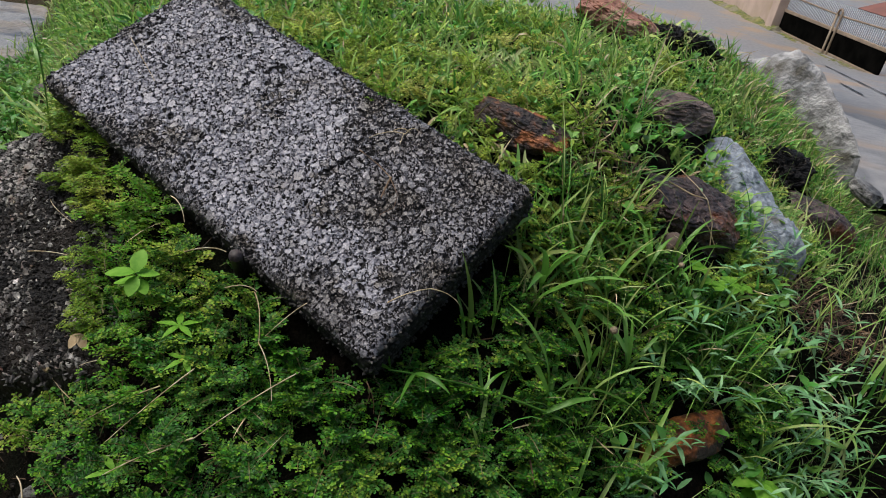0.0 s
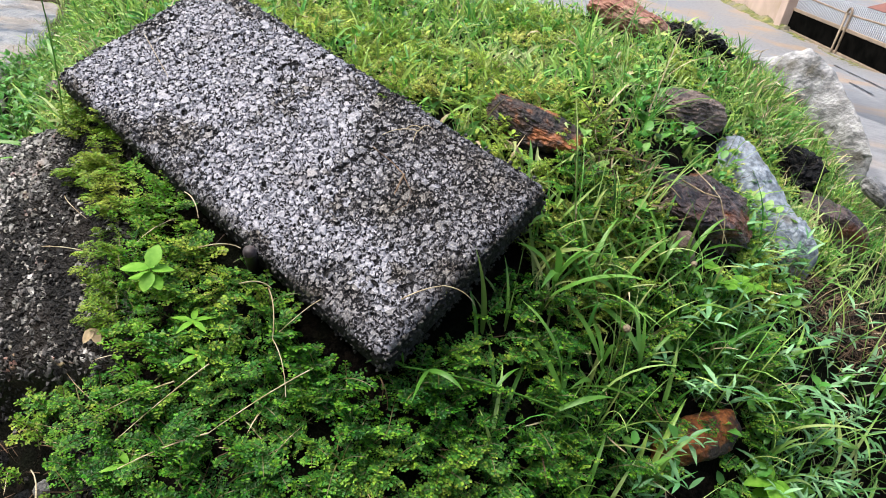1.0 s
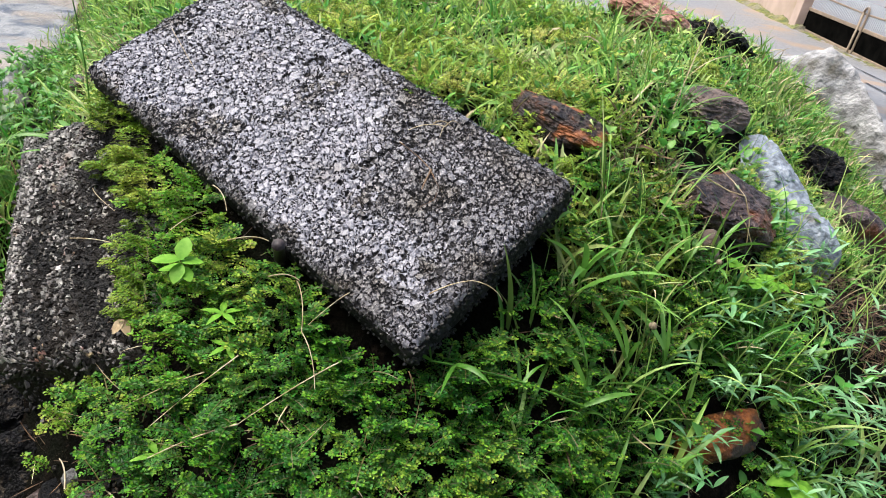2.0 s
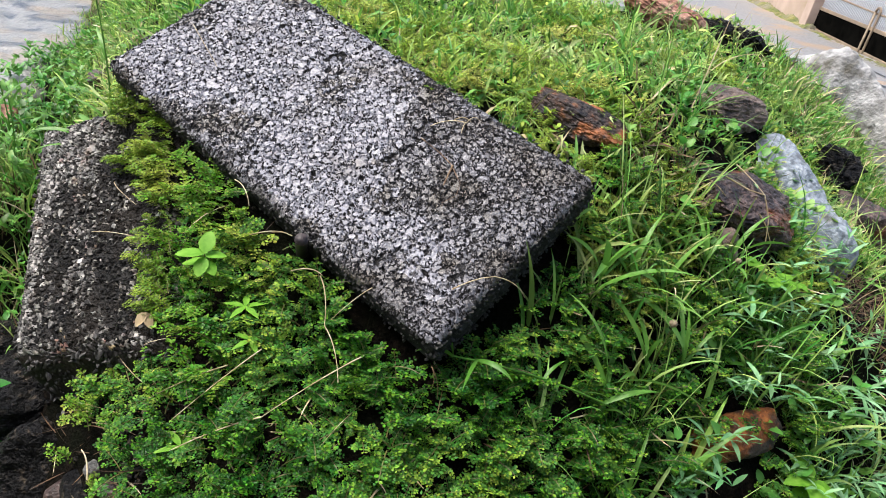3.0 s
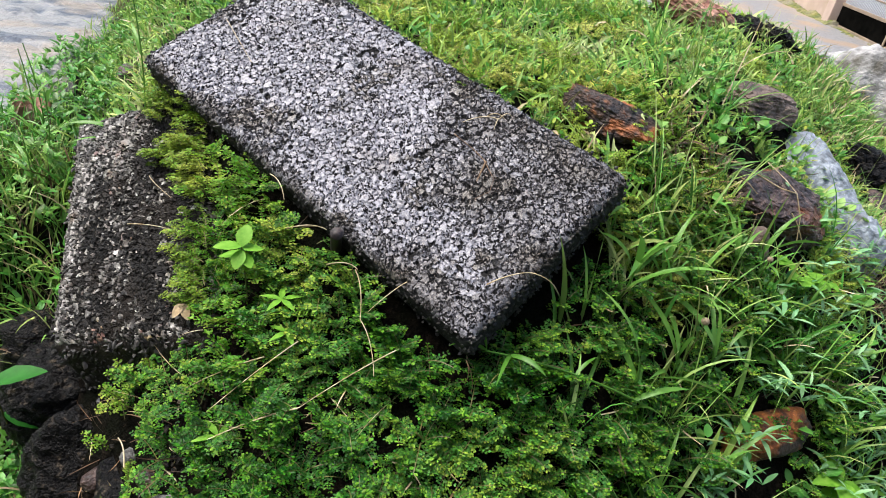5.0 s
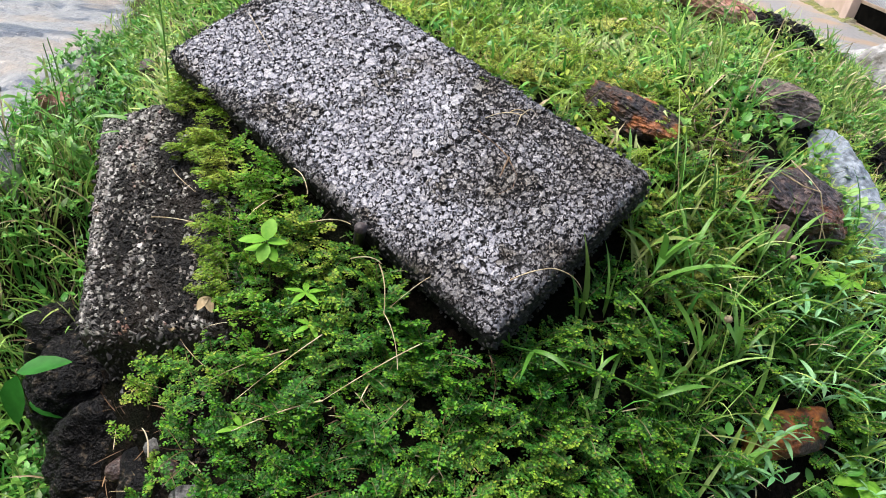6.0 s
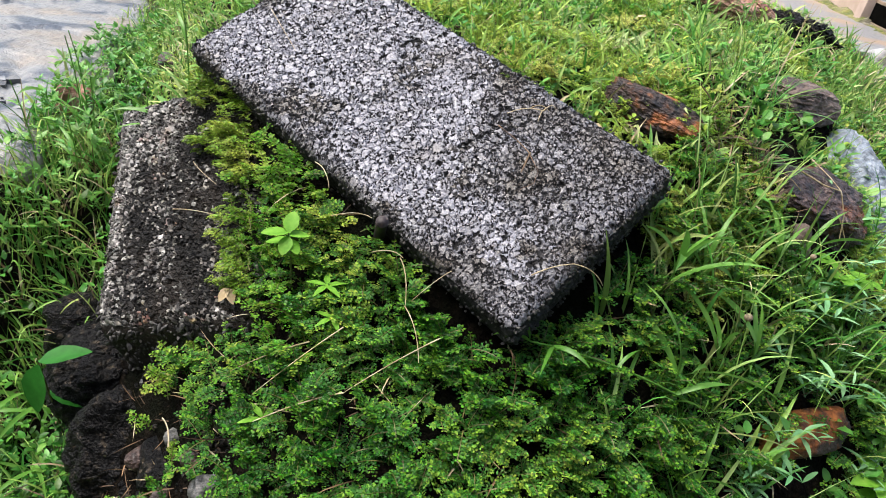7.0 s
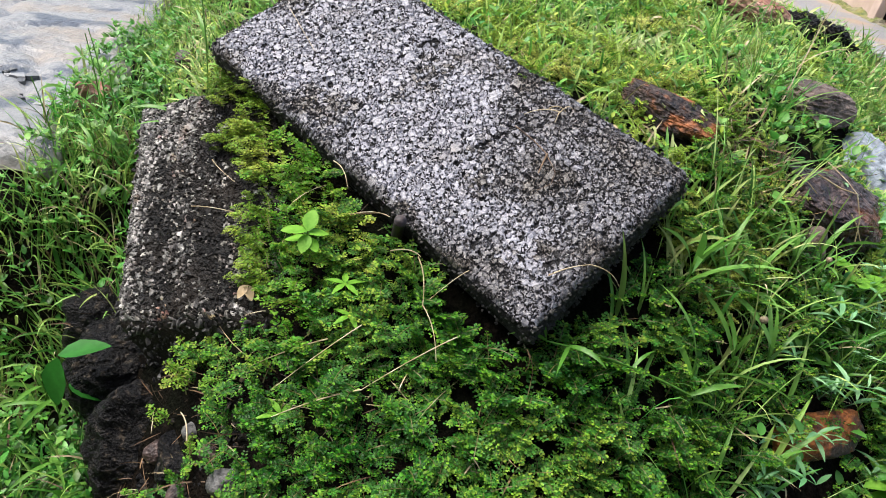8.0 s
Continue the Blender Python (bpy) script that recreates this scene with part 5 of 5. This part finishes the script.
for p, q, w in (((-0.229, 0.677, 0.517), (-0.205, 0.621, 0.482), 0.0012), ((-0.205, 0.621, 0.482), (-0.17, 0.564, 0.446), 0.001), ((-0.268, 0.678, 0.515), (-0.225, 0.674, 0.52), 0.0012),
                ((-0.276, 0.596, 0.447), (-0.378, 0.548, 0.341), 0.0012), ((-0.149, 0.608, 0.459), (-0.253, 0.534, 0.397), 0.0013), ((-0.253, 0.534, 0.397), (-0.367, 0.525, 0.317), 0.0016),
                ((-0.318, 0.59, 0.415), (-0.439, 0.593, 0.318), 0.0014), ((-0.341, 0.726, 0.528), (-0.283, 0.724, 0.54), 0.0012), ((-0.399, 0.816, 0.56), (-0.364, 0.78, 0.542), 0.0012),
                ((-0.158, 0.667, 0.521), (-0.198, 0.624, 0.492), 0.0009), ((-0.515, 0.561, 0.177), (-0.547, 0.601, 0.186), 0.002), ((-0.127, 0.508, 0.37), (-0.086, 0.494, 0.354), 0.0014)):
    straw("dry_straw", bent(p, q, (0.003, 0.002, 0.006)), w, STRAW, "long pale dry stem lying over creeping plants")


def on_block(a, b, up=0.006):
    return np.array(B0 + BU * a + BV * b + BN * up)


straw("dry_straw", bent(on_block(0.179, 0.158), on_block(0.317, 0.08), (0, 0, 0.006)), 0.0013, STRAW, "thin pale dry stem lying on the block")
straw("dry_straw", bent(on_block(0.223, 0.237), on_block(0.278, 0.166), (-0.008, 0, 0.003)), 0.0009, STRAW, "thin pale dry stem lying on the block")
lv, lf = leaf_shape(0.6, 0.3, 0.3, 0.2)
dead = new("dead_leaf")
dead.matrix_world = Matrix.Translation(on_block(0.328, -0.045, 0.022)) @ Matrix.Rotation(0.6, 4, "X")
tagged(dead, "small pair of pale dead leaves on the block edge", "leaf")
for az in (2.7, -2.6):
    lo = new("blade", raw_mesh("blade", lv * 0.024, lf, [DRYLEAF], smooth=True))
    lo.parent = dead
    lo.matrix_local = Matrix.Rotation(az, 4, "Z")


def seed_head(at, height, radius):
    ob = new("seed_head_stalk")
    ob.location = at
    tagged(ob, "round pale seed head on a thin stalk", "plant")
    tv, tf = tube(bent((0, 0, 0), (0.012, -0.01, height), (0.006, 0.004, 0)), 0.0008, 5, 0.8)
    st = new("stem", raw_mesh("stem", tv, tf, [STEM], smooth=True))
    st.parent = ob
    bm = bmesh.new()
    bmesh.ops.create_icosphere(bm, subdivisions=3, radius=radius)
    for v in bm.verts:
        v.co = v.co * (1 + 0.12 * noise.noise(v.co * 900)) + Vector((0.012, -0.01, height))
    part("head", bm, BUD, ob)


seed_head((0.245, 0.77, 0.36), 0.135, 0.0058)
seed_head((0.375, 0.945, 0.44), 0.085, 0.0048)


# a runner of grass with its own blades, and single tall blades
def grass_plant(name, at, stem, leaves, label):
    """stem: points from the root; leaves: (station, azimuth, length, width, lean)."""
    ob = new(name)
    ob.location = at
    tagged(ob, label, "grass", group="grass plants")
    pts = np.asarray(stem, float)
    tv, tf = tube(pts, 0.0017, 6, 0.6)
    so = new("stem", raw_mesh("stem", tv, tf, [GRASS], smooth=True))
    so.parent = ob
    for j, az, ln, w, lean in leaves:
        one = lambda q: np.array([q], float)
        v, f = blades(one(pts[j][0]), one(pts[j][1]), one(pts[j][2]), one(ln), one(w), one(az), one(lean), one(1.0), 5 + j, stations=9)
        bo = new("blade", raw_mesh("blade", v, f, [GRASS], smooth=True))
        bo.parent = ob


root = np.array((0.207, 0.684, 0.383))
run_pts = bent((0, 0, 0), np.array((-0.04, 0.629, 0.468)) - root, (0, 0, 0.012), 9)
grass_plant("grass_runner", root, run_pts, [(8, 3.0, 0.05, 0.006, 1.1), (8, 2.0, 0.04, 0.007, 0.5), (7, -1.8, 0.06, 0.008, 1.2), (7, -0.6, 0.06, 0.007, 1.0), (4, 0.9, 0.05, 0.006, 0.8), (1, 0.2, 0.09, 0.009, 0.9)], "long light green grass runner over the creeping plants")
rg = np.random.default_rng(9)
for gx_, gy_, n_ in ((0.14, 0.80, 7), (0.20, 0.84, 7), (0.26, 0.85, 8), (0.33, 0.93, 7), (0.40, 0.98, 7), (0.18, 0.70, 6), (0.24, 0.76, 6), (0.31, 0.80, 6), (0.22, 0.62, 5), (0.34, 0.70, 5)):
    h = rg.uniform(0.05, 0.09)
    st = bent((0, 0, 0), (rg.normal(0, 0.015), rg.normal(0, 0.015), h), (0.004, 0, 0), 6)
    grass_plant("grass_clump", (gx_, gy_, float(ground_z(gx_, gy_)) - 0.003), st,
                [(int(rg.integers(0, 6)), rg.uniform(0, 6.3), rg.uniform(0.07, 0.15), rg.uniform(0.006, 0.0105), rg.uniform(0.1, 0.7)) for _ in range(n_)], "clump of wide bright green grass blades beside the slab")
# tall stalk behind the slab's far corner
gx_, gy_ = -0.74, 1.06
grass_plant("grass_stalk", (gx_, gy_, float(ground_z(gx_, gy_))), bent((0, 0, 0), (-0.02, 0.03, 0.30), (0.01, 0, 0), 8), [(2, 3.4, 0.10, 0.008, 0.7), (4, 2.4, 0.09, 0.007, 0.6), (5, 0.5, 0.10, 0.008, 0.6), (1, 2.9, 0.09, 0.010, 0.5)], "tall grass stalk at the slab's far corner")

for gx_, gy_, h, lx in ((-1.05, 1.16, 0.26, -0.02), (-1.00, 1.10, 0.22, 0.02), (-1.10, 1.25, 0.24, -0.03), (-0.98, 1.02, 0.20, 0.0), (-1.08, 1.05, 0.22, -0.04), (-0.93, 1.18, 0.16, 0.02), (-1.02, 0.96, 0.20, -0.02)):
    st = bent((0, 0, 0), (lx, 0.02, h), (0.008, 0.004, 0), 8)
    grass_plant("grass_stalk", (gx_, gy_, float(ground_z(gx_, gy_)) - 0.003), st,
                [(int(rg.integers(1, 7)), rg.uniform(0, 6.3), rg.uniform(0.05, 0.11), rg.uniform(0.004, 0.008), rg.uniform(0.3, 0.9)) for _ in range(5)], "thin tall green grass stalk on the bank")

# dark open joints in the road
for k, (p, q) in enumerate((((6.8, 13.4), (4.6, 7.1)), ((4.8, 8.9), (4.3, 7.4)))):
    n_ = 30
    u = np.linspace(0, 1, n_)
    cx, cy = p[0] + (q[0] - p[0]) * u, p[1] + (q[1] - p[1]) * u
    w = 0.016 + 0.006 * np.sin(u * 23 + k)
    cz = road_z(cx, cy) + 0.012
    v = np.concatenate([np.stack([cx - w, cy, cz], -1), np.stack([cx + w, cy, cz], -1)])
    f = np.array([(j, j + 1, n_ + j + 1, n_ + j) for j in range(n_ - 1)])
    tagged(new("road_joint", raw_mesh("road_joint", v, f, [BLACKSTONE])), "dark open joint in the road concrete", "joint", kind="structure")

# dry roots draped over the dark rock, and fibres at the slab's corner
for pts, w in (([(0.369, 1.070, 0.614), (0.411, 1.060, 0.601), (0.439, 1.058, 0.598), (0.458, 1.048, 0.560), (0.465, 1.038, 0.520)], 0.0022), ([(0.399, 1.120, 0.622), (0.423, 1.080, 0.610), (0.439, 1.058, 0.598)], 0.0016),
               ([(0.336, 1.048, 0.611), (0.352, 1.042, 0.604), (0.368, 1.036, 0.592)], 0.0016), ([(0.436, 1.038, 0.569), (0.452, 1.034, 0.552), (0.467, 1.028, 0.528)], 0.0018)):
    straw("dry_root", pts, w, STRAW, "pale dry root draped over the dark rock")
for q in ((-0.050, 0.578, 0.440), (-0.060, 0.580, 0.450)):
    straw("dry_root", bent((-0.064, 0.590, 0.478), q, (0.004, -0.003, 0.002)), 0.0008, BROWNLEAF, "thin dry root fibre under the slab's corner")

# single weeds among the grass
leafy("broadleaf_weed", (0.585, 0.805, 0.165), [(1, 0.4, 0.25, 0.055), (1, 1.8, 0.1, 0.050), (0.95, 3.0, 0.15, 0.058), (0.9, -1.9, 0.0, 0.045), (0.8, -0.7, -0.1, 0.050), (0.6, 2.3, -0.3, 0.04)], SEEDLING, "bright green broad-leaved weed at the slope foot", (0.0, -0.01, 0.06), (0.62, 0.3, 0.25, 0.3))
for at_, turn_, size_ in (((0.505, 1.00, 0.425), 0.3, 0.030), ((0.470, 0.985, 0.43), 1.7, 0.026), ((0.535, 1.03, 0.41), 2.6, 0.024), ((0.44, 1.00, 0.45), 0.9, 0.022)):
    leafy("round_leaf_weed", at_, [(1, turn_ + k * 1.25, 0.2 - 0.12 * k, size_ * (1 - 0.08 * k)) for k in range(5)], SEEDLING, "small weed with round heart-shaped green leaves", (0.004, -0.008, 0.05), (0.95, 0.25, 0.2, 0.0))
grass_plant("grass_clump", (-0.80, 1.10, float(ground_z(-0.80, 1.10)) - 0.003), bent((0, 0, 0), (0.03, -0.02, 0.05), (0.004, 0, 0), 6), [(5, 2.7, 0.10, 0.014, 0.8), (4, 3.5, 0.13, 0.012, 0.9), (3, 2.0, 0.09, 0.010, 0.6), (2, -2.4, 0.12, 0.011, 0.9)], "broad green grass blades at the slab's far corner")
for gx_, gy_, az_ in ((-0.93, 0.76, -0.6), (-0.99, 0.80, 0.4), (-0.86, 0.66, 0.2)):
    grass_plant("grass_clump", (gx_, gy_, float(ground_z(gx_, gy_)) - 0.003), bent((0, 0, 0), (0.01, -0.01, 0.10), (0.006, 0, 0), 6), [(k % 6, az_ + 1.1 * k, 0.09 + 0.012 * (k % 3), 0.009, 0.5 + 0.1 * k) for k in range(6)], "clump of green grass blades at the mound foot")
rock("litter_stone", (-1.02, 1.52, 0.40), (0.05, 0.035, 0.03), (0, 10, 30), DARKROCK, "dark brown stone among dry grass", 49, sub=4, boxy=3.0)

# dead brown leaves between the rusty rock and the dark rock
x, y, r = sprinkle(260, 0.18, 0.38, 0.98, 1.12, 161, lambda x, y: free(x, y, 0.0))
m = len(x)
v, f = blades(x, y, ground_z(x, y) + r.uniform(0.004, 0.03, m), r.uniform(0.02, 0.06, m), r.uniform(0.0015, 0.004, m), r.uniform(0, 6.3, m), r.uniform(0.7, 1.6, m), r.normal(0, 0.4, m), 162, stations=5)
tagged(new("dead_leaves", raw_mesh("dead_leaves", v, f, [BROWNLEAF, STRAW], np.repeat(np.where(r.uniform(0, 1, m) < 0.15, 1, 0), 8))), "dead brown grass leaves beside the rocks", "litter", kind="stuff")
